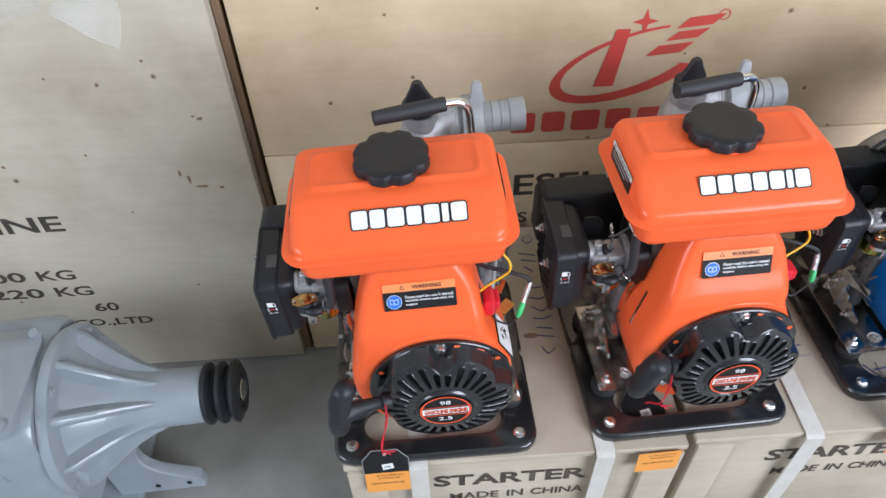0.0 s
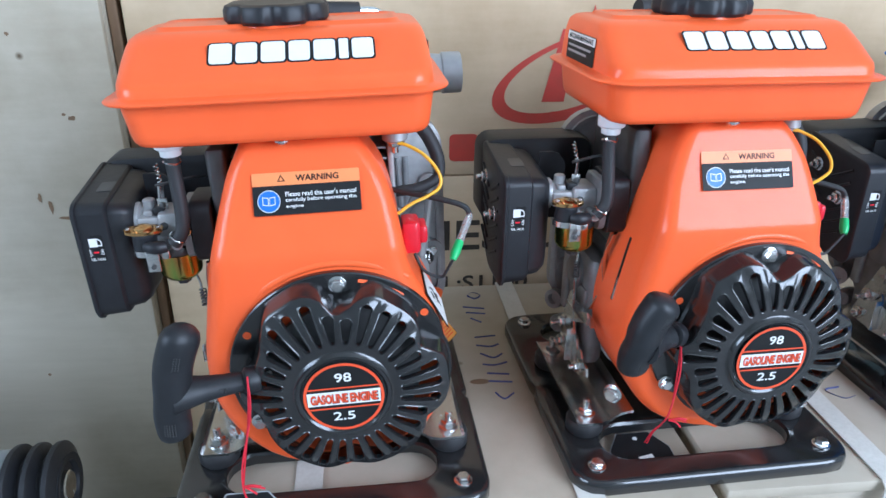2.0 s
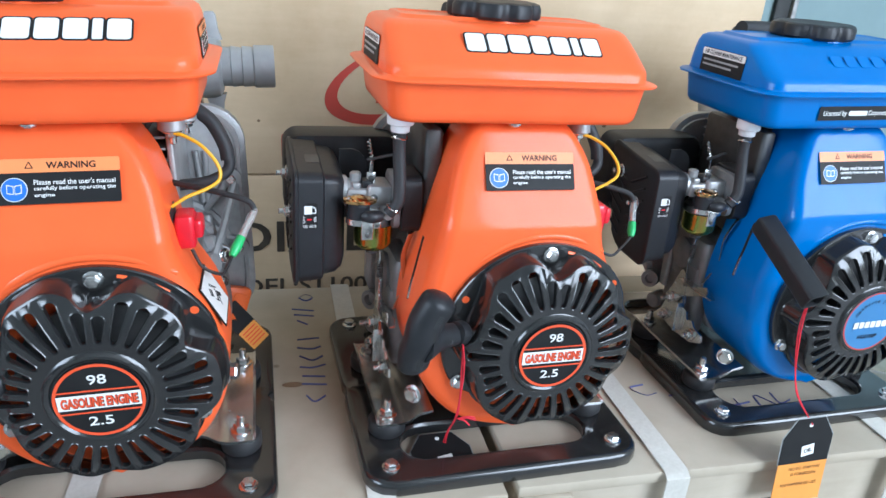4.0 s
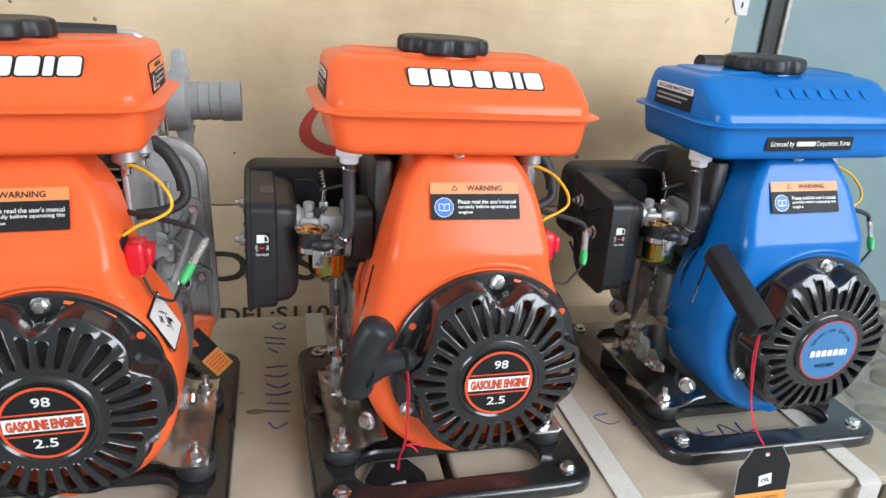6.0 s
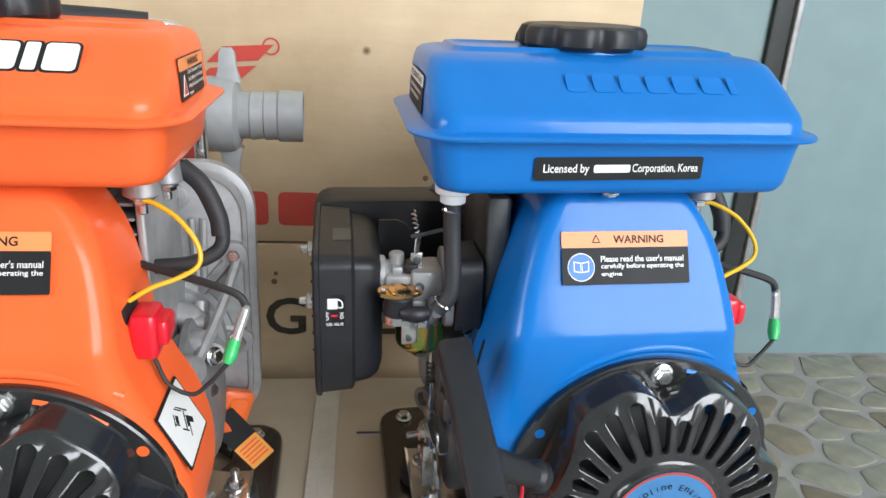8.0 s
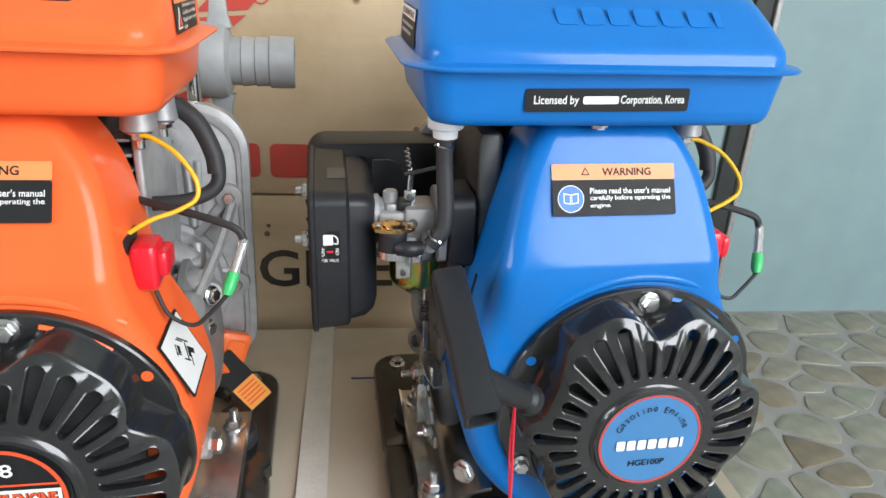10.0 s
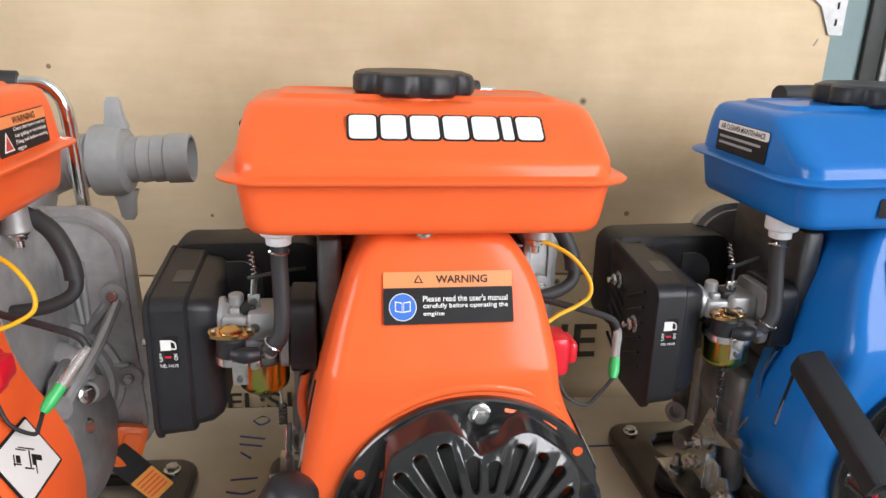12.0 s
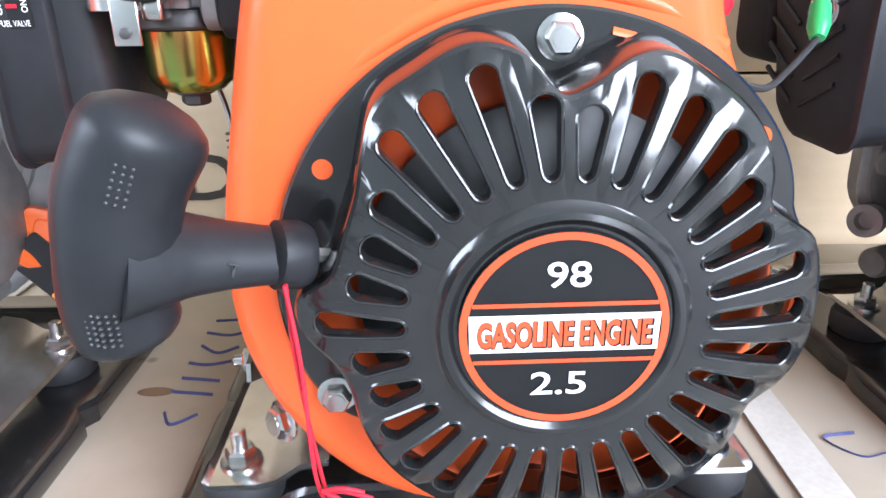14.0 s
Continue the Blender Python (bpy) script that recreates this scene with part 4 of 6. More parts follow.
    # shroud
    shroud = part("shroud", shroud_mesh(), paint, pump, "blue painted fan shroud" if kind == 2 else "orange painted fan shroud", sharp=60)
    warning_label(shroud, face_pose((-0.0015 if kind == 2 else 0.0025, -0.0930, 0.2725), (0, -0.905, 0.425)))
    part("vent_slot", tube(bmesh.new(), [(smooth_table(SH_L, z) + 0.0004, -0.070, z) for z in (0.150, 0.165, 0.18, 0.195, 0.208)], 0.0017, 8, 4), INKB, shroud)
    part("slot_lip", tube(bmesh.new(), [(smooth_table(SH_L, z) - 0.0004, -0.0708, z) for z in (0.151, 0.160, 0.172)], [0.0011, 0.0012, 0.0006], 6, 4), STEEL, shroud, "bare metal edge in the vent slot")
    # recoil starter
    st = part("recoil_starter", starter_cover(), GLOSS, pump, "black gloss starter cover with radial slots", sharp=28)
    reel = bmesh.new()
    lathe(reel, [(0.058, 0), (0.060, 0.002), (0.060, 0.007), (0.050, 0.010), (0.030, 0.012)], axis_pose((SC[0], -0.1150, SC[1]), (0, -1, 0)), 48)
    part("rope_reel", reel, DARKM, st, "dark rope reel behind slots")
    if kind < 2:
        part("badge", disc(bmesh.new(), 0, 0.0300, -0.1516), INKB, st, "black round badge")
        part("badge_ring", disc(bmesh.new(), 0.0275, 0.0297, -0.15185), INKRO, st)
        at = lambda x, z: Matrix.Translation((SC[0] + x, -0.1519, SC[1] + z)) @ FRONT
        part("badge_band", flat(bmesh.new(), [(-0.0268, -0.0058), (0.0268, -0.0058), (0.0270, 0.0058), (-0.0270, 0.0058)], at(0, -0.0003), 0.0002), INKW, st, smooth=False)
        for z, w in ((0.0085, 0.0260), (-0.0092, 0.0258)):
            part("badge_line", flat(bmesh.new(), [(-w, -0.0006), (w, -0.0006), (w, 0.0006), (-w, 0.0006)], at(0, z), 0.0002), INKRO, st, smooth=False)
        text_part("GASOLINE ENGINE", 0.0088, INKB, st, Matrix.Translation((0.0003, -0.0003, -0.0003)) @ at(0, -0.0003), 0.0500, 0.06)
        text_part("GASOLINE ENGINE", 0.0082, INKRO, st, Matrix.Translation((0, -0.0005, 0)) @ at(0, -0.0003), 0.0492, 0.035)
        text_part("98", 0.0078, INKW, st, Matrix.Translation((0, -0.0002, 0)) @ at(0.0005, 0.0175), 0.0122, 0.012)
        text_part("2.5", 0.0076, INKW, st, Matrix.Translation((0, -0.0002, 0)) @ at(-0.001, -0.0165), 0.0162, 0.012)
    else:
        part("badge", disc(bmesh.new(), 0, 0.0328, -0.1516), INKBLUE, st, "blue round badge with red rim")
        part("badge_ring", disc(bmesh.new(), 0.0312, 0.0327, -0.15185), INKRED, st)
        at = lambda x, z: Matrix.Translation((SC[0] + x, -0.1520, SC[1] + z)) @ FRONT
        brand_bars(st, at(0, -0.0025), (0.0054, 0.0054, 0.0054, 0.0056, 0.0056, 0.0058, 0.0018), 0.0070, 0.0013, INKW, None)
        text_part("HGE100P", 0.0046, INKB, st, at(0, -0.0165), 0.0235, 0.02)
        for i, ch in enumerate("Gasoline Engine"):
            if ch == " ":
                continue
            a = radians(156 - 132 * i / 14)
            text_part(ch, 0.0042 if ch in "GEl" else 0.0032, INKB, st, at(0.0228 * math.cos(a), 0.0228 * math.sin(a)) @ pose(0, 0, 0, 0, 0, math.degrees(a) - 90), None, 0.0)
    for x, z in ((0.0190, 0.2085), (-0.0520, 0.0925), (0.0800, 0.0900)):
        part("bolt", hexbolt(bmesh.new(), (x, -0.1185, z), (0, -1, 0), 0.0047, 0.0058), STEEL, st, "zinc-plated flange bolt")
    for a0, a1, r in ((103, 131, 0.0808), (52, 78, 0.0806)):
        arc = [(SC[0] + r * math.cos(radians(a0 + (a1 - a0) * i / 12)), -0.1186, SC[1] + r * math.sin(radians(a0 + (a1 - a0) * i / 12))) for i in range(13)]
        part("flange_slot", tube(bmesh.new(), arc, 0.0017, 6, 1, smooth=False, squash=0.3), paint, st)
    for a, r in ((150, 0.0795), (36, 0.0800)):
        part("rivet_hole", disc(bmesh.new(), 0, 0.0032, -0.1187, 20, (SC[0] + r * math.cos(radians(a)), SC[1] + r * math.sin(radians(a)))), paint, st)
    # pull grip
    if kind == 1:
        grip_T(pump, (-0.0640, -0.138, 0.1515), (-0.0985, -0.158, 0.1605), (-0.0825, -0.158, 0.1985), (-0.1010, -0.152, 0.1320), 0.95)
    elif kind == 0:
        grip_T(pump, (-0.053, -0.140, 0.146), (-0.102, -0.152, 0.148), (-0.085, -0.150, 0.203), (-0.106, -0.150, 0.108), 0.86)
    else:
        grip_bar(pump, (-0.1040, -0.1080, 0.2270), (-0.0965, -0.1850, 0.1815), (-0.062, -0.146, 0.1640))
    return pump


def air_cleaner(pump):
    def outline(ins):
        """Loop across the box: its top falls towards the front, its lower back corner is cut away."""
        hy, hz, cy, cz, r = 0.0485 - ins, 0.0585 - ins, -0.001, 0.2145, max(0.011 - ins * 0.3, 0.005)
        pts = []
        for y, z in rr(hy, hz, r, 5, cy, cz):
            low = max(0.0, 0.195 - z)
            y2 = y - low * 0.9 if y > cy else y
            if z > cz:
                z = cz + (z - cz) * (0.0475 + 0.105 * (y - cy)) / 0.0585
            pts.append((y2, z - (0.010 * (1 - abs(y - cy) / hy) if z < cz - hz * 0.6 else 0)))
        return pts
    bm = bmesh.new()
    rows = ((-0.1845, 0.004), (-0.1838, 0.001), (-0.1828, 0.0), (-0.1805, 0.0), (-0.1797, 0.0018), (-0.1600, 0.0030), (-0.1585, 0.0045), (-0.1578, 0.0065), (-0.1480, 0.0080), (-0.1420, 0.0120), (-0.1395, 0.018))
    loft(bm, [[(x, y, z) for y, z in outline(i)] for x, i in rows])
    ac = part("air_cleaner", bm, BLACK, pump, "matt black plastic air cleaner box")
    for y, z in ((0.019, 0.238), (-0.018, 0.215)):
        part("bolt", hexbolt(bmesh.new(), (-0.1845, y, z), (-1, 0, 0), 0.0048, 0.0055, stud=0.004), STEEL, ac)
    for i in range(6):
        for s in (-1, 1):
            z = 0.176 + 0.0125 * i
            rib = tube(bmesh.new(), [(-0.1847, 0.002 + s * 0.005, z - 0.006), (-0.1847, 0.002 + s * 0.032, z + 0.008)], 0.0014, 6, 2)
            part("rib", rib, BLACK, ac)
    fm = face_pose((-0.1710, -0.0470, 0.2205), (0, -1, 0))
    label_plate(ac, fm, 0.0135, 0.0225, INKB, "label", 0.0015)
    text_part("FUEL VALVE", 0.0022, INKW, ac, fm @ Matrix.Translation((0, -0.0093, 0.0005)), 0.0115, 0.015)
    for s, body in ((-1, "OFF"), (1, "ON")):
        text_part(body, 0.0024, INKW, ac, fm @ Matrix.Translation((s * 0.0047, -0.0032, 0.0005)) @ pose(0, 0, 0, 0, 0, 90), 0.0062 if s < 0 else 0.0045, 0.02)
    part("red_dash", flat(bmesh.new(), rr(0.0020, 0.0007, 0.0003, 2), fm @ Matrix.Translation((0, -0.0032, 0.0004)), 0.0002), RED, ac, smooth=False)
    can = bmesh.new()
    flat(can, [(-0.0042, 0.0015), (0.0022, 0.0015), (0.0022, 0.0088), (-0.0042, 0.0088)], fm @ Matrix.Translation((0, 0, 0.0004)), 0.0002)
    tube(can, [fm @ Vector((0.002, 0.0085, 0.0006)), fm @ Vector((0.0048, 0.0065, 0.0006)), fm @ Vector((0.005, 0.0025, 0.0006)), fm @ Vector((0.0024, 0.0028, 0.0006))], 0.0005, 6, 4)
    part("can_sign", can, INKW, ac, smooth=False)
    label_plate(ac, face_pose((-0.1655, -0.010, 0.2592), (0, -0.105, 1), (0, 1, 0)), 0.012, 0.018, DARKM, "top_label")
    # heat shield behind
    bm = bmesh.new()
    rows = [(0.040, 0.006), (0.042, 0.0015), (0.046, 0.0), (0.075, 0.0), (0.079, 0.003)]
    loft(bm, [[(x, y, z) for x, z in rr(0.055 - i, 0.042 - i, 0.014, 5, -0.131, 0.2255)] for y, i in rows])
    part("heat_shield", bm, BLACK, pump, "black pressed heat shield")
    bm = bmesh.new()
    loft(bm, [[(x, y, z) for x, z in ((-0.140, 0.236), (-0.1155, 0.236), (-0.1155, 0.250), (-0.1175, 0.2565), (-0.122, 0.2615), (-0.128, 0.2640), (-0.140, 0.2640))] for y in (0.004, 0.0060)])
    part("deflector", bm, BLACK, pump)


def carburettor(pump):
    bm = bmesh.new()
    # throat from the air box, stepped on top, and the mixing block
    lathe(bm, [(0.0125, 0), (0.0135, 0.001), (0.0135, 0.004), (0.0105, 0.006), (0.0105, 0.022)], axis_pose((-0.142, -0.024, 0.235), (1, 0, 0)), 28)
    box(bm, -0.1385, -0.1000, -0.040, -0.012, 0.2265, 0.2405, 0.0025)
    box(bm, -0.1335, -0.1265, -0.036, -0.018, 0.2400, 0.2450, 0.0015)
    box(bm, -0.1215, -0.1005, -0.044, -0.014, 0.2150, 0.2445, 0.003)
    box(bm, -0.1255, -0.1060, -0.047, -0.040, 0.2150, 0.2260, 0.002)
    lathe(bm, [(0.0050, 0), (0.0050, 0.008), (0.0040, 0.009)], axis_pose((-0.1300, -0.026, 0.2430), (0, 0, 1)), 16)
    lathe(bm, [(0.0048, 0), (0.0048, 0.014), (0.0036, 0.015)], axis_pose((-0.1075, -0.044, 0.2235), (0.1, -1, 0)), 16)
    carb = part("carburettor", bm, ALU, pump, "cast aluminium carburettor")
    fl = bmesh.new()
    loft(fl, [[(x, -0.032 + u, 0.230 + v) for u, v in rr(0.021 - i, 0.0225 - i, 0.008, 4)] for x, i in ((-0.1010, 0.0012), (-0.1000, 0.0), (-0.0950, 0.0), (-0.0942, 0.001))])
    part("flange", fl, ALUD, carb)
    sp = bmesh.new()
    loft(sp, [[(x, -0.032 + u, 0.230 + v) for u, v in rr(0.0235 - i, 0.0255 - i, 0.009, 4)] for x, i in ((-0.0938, 0.001), (-0.0928, 0.0), (-0.0775, 0.0), (-0.0765, 0.001))])
    part("spacer", sp, BLACK, carb)
    part("dark_cap", box(bmesh.new(), -0.1255, -0.1165, -0.037, -0.024, 0.2405, 0.2470, 0.0015), BLACK, carb)
    part("gasket", lathe(bmesh.new(), [(0.0180, 0.2080), (0.0188, 0.2090), (0.0188, 0.2128), (0.0176, 0.2150)], Matrix.Translation((-0.1135, -0.030, 0)), 32), DARKM, carb)
    part("float_bowl", lathe(bmesh.new(), [(0.0165, 0.2082), (0.0172, 0.2074), (0.0170, 0.1910), (0.0162, 0.1878), (0.0125, 0.1842), (0.0115, 0.1837), (0.005, 0.1835)], Matrix.Translation((-0.1135, -0.030, 0)), 36), ZINC, carb, "yellow passivated float bowl")
    part("bolt", hexbolt(bmesh.new(), (-0.1135, -0.030, 0.1837), (0, 0, -1), 0.0055, 0.006), DARKM, carb)
    # fuel cock: brass lever plate on a black barrel with a short black lever
    loz = [(0.0145, 0.0), (0.0135, 0.0036), (0.0095, 0.0060), (0.004, 0.0075), (-0.004, 0.0075), (-0.0095, 0.0060), (-0.0135, 0.0036), (-0.0145, 0.0), (-0.0135, -0.0036), (-0.0095, -0.0060), (-0.004, -0.0075), (0.004, -0.0075), (0.0095, -0.0060), (0.0135, -0.0036)]
    m = Matrix.Translation((-0.1300, -0.0530, 0.2345)) @ pose(0, 0, 0, 6, 4, 12)
    ck = part("fuel_cock", flat(bmesh.new(), loz, m, 0.0024), BRASS, carb, "brass fuel cock plate")
    part("knob", lathe(bmesh.new(), [(0.0078, 0.0022), (0.0076, 0.0034), (0.0060, 0.0042), (0.0030, 0.0044)], m, 24), BRASS, ck)
    for sx in (-0.0110, 0.0110):
        part("screw", hexbolt(bmesh.new(), m @ Vector((sx, -0.001, 0.0024)), (0, 0, 1), 0.0020, 0.002, flange=False), STEEL, ck)
    part("barrel", lathe(bmesh.new(), [(0.0080, -0.0150), (0.0092, -0.0135), (0.0092, -0.0015), (0.008, -0.0003)], m, 24), BLACK, ck)
    part("cock_lever", tube(bmesh.new(), [(-0.1290, -0.0600, 0.2245), (-0.1215, -0.0625, 0.2240), (-0.1130, -0.0600, 0.2235)], [0.0040, 0.0052, 0.0055, 0.0046], 12, 5), BLACK, ck)
    # bright band round the barrel's foot with a screwed tab
    band = bmesh.new()
    arc = [(math.cos(radians(180 + 14 * i)), math.sin(radians(180 + 14 * i))) for i in range(13)]
    loft(band, [[(-0.1300 + r * u, -0.0505 + r * v, z) for u, v in arc for r in (0.0098,)] + [(-0.1300 + 0.0112 * u, -0.0505 + 0.0112 * v, z) for u, v in arc[::-1]] for z in (0.2155, 0.2205)])
    box(band, -0.1295, -0.1195, -0.0632, -0.0617, 0.2035, 0.2200, 0.0007)
    box(band, -0.1200, -0.1120, -0.0600, -0.0480, 0.2120, 0.2195, 0.0015)
    part("clip", band, STEEL, carb, "bright steel clip")
    part("screw", lathe(bmesh.new(), [(0.0020, 0), (0.0020, 0.0012), (0.001, 0.0016)], axis_pose((-0.1248, -0.0632, 0.2080), (0, -1, 0)), 12), DARKM, carb)
    # choke and throttle links
    part("link_plate", box(bmesh.new(), -0.1215, -0.1135, -0.0335, -0.0320, 0.2440, 0.2540, 0.0007), STEEL, carb)
    part("link_tip", tube(bmesh.new(), [(-0.1175, -0.0328, 0.2535), (-0.1172, -0.0325, 0.2590), (-0.1165, -0.0320, 0.2640)], 0.0028, 8, 4, squash=0.35), STEEL, carb)
    part("screw", lathe(bmesh.new(), [(0.0026, 0), (0.0026, 0.0014), (0.0012, 0.002)], axis_pose((-0.1175, -0.0335, 0.2485), (0, -1, 0)), 14), DARKM, carb)
    part("screw", lathe(bmesh.new(), [(0.0032, 0), (0.0032, 0.0012), (0.0016, 0.0016)], axis_pose((-0.1165, -0.0440, 0.2345), (0, -1, 0)), 14), DARKM, carb)
    part("link_rod", tube(bmesh.new(), [(-0.1210, -0.030, 0.2640), (-0.1130, -0.030, 0.2655), (-0.0980, -0.022, 0.2660), (-0.0850, -0.012, 0.2640)], 0.0014, 6, 5), DARKM, carb)
    coil = [(-0.1170 + 0.0016 * math.cos(i * 1.3) - 0.0001 * i, -0.030 + 0.0016 * math.sin(i * 1.3) + 0.0002 * i, 0.2650 + 0.0006 * i) for i in range(26)]
    part("spring", tube(bmesh.new(), coil, 0.0006, 5, 2), STEEL, carb)
    part("brass_screw", lathe(bmesh.new(), [(0.0035, 0), (0.0035, 0.002), (0.002, 0.0026)], axis_pose((-0.0975, -0.0530, 0.2325), (0, -1, 0)), 16), BRASS, carb)
    hose = part("fuel_hose", tube(bmesh.new(), [(-0.0985, -0.052, 0.2965), (-0.0985, -0.0525, 0.280), (-0.0978, -0.055, 0.262), (-0.0975, -0.058, 0.246), (-0.0995, -0.060, 0.2345), (-0.107, -0.060, 0.2255)], 0.0054, 14, 8), RUBBER, pump, "black rubber fuel hose")
    for p, d in (((-0.0985, -0.0522, 0.289), (0, 0, 1)), ((-0.1035, -0.060, 0.2300), (-0.7, 0, -0.8))):
        cm = axis_pose(p, d)
        ring = [cm @ Vector((0.0061 * math.cos(radians(20 * i)), 0.0061 * math.sin(radians(20 * i)), 0.0006 * math.sin(radians(40 * i)))) for i in range(19)]
        part("hose_clamp", tube(bmesh.new(), [tuple(q) for q in ring] + [tuple(ring[-1] + Vector((0.001, -0.005, 0.002)))], 0.0008, 6, 2), STEEL, hose)


def crankcase(pump):
    bm = bmesh.new()
    loft(bm, [[(x, y, z) for x, z in rr(0.078 - i, 0.062 - i, 0.03, 6, 0.004, 0.112)] for y, i in ((-0.031, 0.004), (-0.028, 0.0), (0.060, 0.0), (0.066, 0.004))])
    case = part("crankcase", bm, ALU, pump, "bare cast aluminium crankcase")
    bm = bmesh.new()
    lathe(bm, [(0.052, 0.0), (0.055, 0.002), (0.055, 0.006), (0.046, 0.012), (0.030, 0.016)], axis_pose((0.080, 0.020, 0.130), (1, 0, 0.1)), 36)
    cover = part("side_cover", bm, ALUD, case)
    for k in range(6):
        a = radians(60 * k + 20)
        part("boss", lathe(bmesh.new(), [(0.006, 0.0), (0.006, 0.009), (0.004, 0.010)], axis_pose((0.080, 0.020 + 0.049 * math.cos(a), 0.130 + 0.049 * math.sin(a)), (1, 0, 0.1)), 14), ALU, case)
    for z, y in ((0.168, -0.020), (0.150, -0.026), (0.172, 0.010)):
        part("boss", lathe(bmesh.new(), [(0.010, -0.01), (0.011, 0.004), (0.008, 0.010)], axis_pose((0.084, y, z), (1, -0.3, 0.4)), 16), ALU, case)
    part("rib", tube(bmesh.new(), [(0.088, -0.012, 0.166), (0.100, 0.030, 0.190), (0.108, 0.062, 0.214)], 0.004, 8, 5), ALU, case)
    # cylinder with cooling fins
    cyl = part("cylinder", box(bmesh.new(), -0.052, 0.050, -0.028, 0.052, 0.170, 0.290, 0.006), ALUD, pump, "cast aluminium cylinder with fins")
    fin = bmesh.new()
    box(fin, -0.066, 0.064, -0.0285, 0.060, -0.0011, 0.0011, 0.0009)
    fin_ob = part("fin", fin, ALUD, cyl)
    fin_ob.location = (0, 0, 0.182)
    for i in range(1, 12):
        f = new("fin", fin_ob.data)
        f.parent, f.location = cyl, (0, 0, 0.182 + 0.0092 * i)
    part("side_sheet", box(bmesh.new(), 0.0645, 0.0700, -0.0290, 0.0610, 0.165, 0.292, 0.002), ALU, cyl)
    part("rocker_cover", box(bmesh.new(), -0.048, 0.046, -0.020, 0.045, 0.290, 0.306, 0.006), DARKM, cyl)
    part("head_plate", box(bmesh.new(), -0.0755, -0.060, -0.050, 0.045, 0.180, 0.296, 0.004), DARKM, cyl)
    # plate that carries the pump
    bm = bmesh.new()
    loft(bm, [[(x, y, z) for x, z in rr(0.111 - i, 0.107 - i, 0.035, 7, 0.010, 0.180)] for y, i in ((0.066, 0.004), (0.068, 0.0), (0.078, 0.0), (0.0805, 0.003))])
    plate = part("pump_bracket", bm, ALU, pump, "ribbed cast aluminium pump bracket")
    rib = bmesh.new()
    loft(rib, [[(x, y, z) for x, z in rr(0.106 - i, 0.102 - i, 0.031, 7, 0.010, 0.180)] for y, i in ((0.0662, 0.0), (0.0635, 0.0005), (0.0635, 0.0035), (0.0662, 0.004))], caps=False)
    part("rim", rib, ALU, plate)
    for x, z in ((0.106, 0.219), (0.108, 0.148), (0.066, 0.262), (-0.085, 0.245), (-0.085, 0.12)):
        part("boss", lathe(bmesh.new(), [(0.010, 0), (0.0095, 0.006), (0.007, 0.0065)], axis_pose((x, 0.0665, z), (0, -1, 0)), 18), ALU, plate)
        part("bolt", hexbolt(bmesh.new(), (x, 0.0602, z), (0, -1, 0), 0.0042, 0.004, flange=False), STEEL, plate)
    for a, b, r in (((0.0765, 0.246), (0.0790, 0.196), 0.0028), ((0.0850, 0.246), (0.0830, 0.196), 0.0028), ((0.106, 0.219), (0.081, 0.189), 0.0040), ((0.108, 0.156), (0.088, 0.160), 0.0035), ((0.045, 0.202), (0.070, 0.194), 0.0035), ((0.066, 0.262), (0.062, 0.21), 0.0035)):
        part("rib", tube(bmesh.new(), [(a[0], 0.0650, a[1]), (b[0], 0.0640, b[1])], r, 8, 2), ALU, plate)
    # raised bearing seat with a stepped edge, and the lumps of the case in front of it
    part("bearing_seat", lathe(bmesh.new(), [(0.054, -0.002), (0.053, 0.003), (0.049, 0.004), (0.047, 0.008), (0.043, 0.009), (0.040, 0.014), (0.020, 0.016)], axis_pose((0.050, 0.066, 0.148), (0, -1, 0)), 48), ALU, plate)
    for pts, r in (([(0.062, 0.040, 0.186), (0.078, 0.034, 0.178), (0.090, 0.026, 0.162)], [0.009, 0.011, 0.0085]),
                   ([(0.088, 0.044, 0.150), (0.094, 0.026, 0.158), (0.096, 0.010, 0.164)], [0.010, 0.0095, 0.008]),
                   ([(0.082, 0.050, 0.186), (0.086, 0.030, 0.150), (0.088, 0.020, 0.110)], [0.006, 0.007, 0.006])):
        part("cast_lump", tube(bmesh.new(), pts, r, 12, 6), ALU, case)
    part("bolt", hexbolt(bmesh.new(), (0.097, 0.006, 0.165), (0.8, -0.6, 0.2), 0.0045, 0.005), STEEL, case)
    part("bolt", hexbolt(bmesh.new(), (0.093, 0.004, 0.140), (0.8, -0.6, 0.2), 0.0045, 0.005), STEEL, case)
    # oil filler with orange plug and its tag
    part("oil_filler", lathe(bmesh.new(), [(0.016, 0.0), (0.0145, 0.020), (0.0165, 0.022), (0.0165, 0.030)], axis_pose((0.064, 0.060, 0.070), (0.85, -0.12, 0.5)), 24), ALU, case)
    pm = axis_pose((0.0895, 0.0565, 0.0850), (0.85, -0.12, 0.5))
    plug = part("oil_plug", lathe(bmesh.new(), [(0.012, 0), (0.0165, 0.001), (0.0165, 0.006), (0.010, 0.008)], pm, 28), PLUG, case, "orange plastic oil plug")
    wing = bmesh.new()
    wm = face_pose((0.1010, 0.0560, 0.0930), (0.42, -0.90, 0.05)) @ pose(0, 0, 0, 0, 0, -22)
    loft(wing, [[wm @ Vector((u, v, w)) for u, v in rr(0.0125 - i, 0.0135 - i, 0.004, 3)] for w, i in ((-0.0045, 0.001), (-0.0035, 0.0), (0.0040, 0.0), (0.0048, 0.001))])
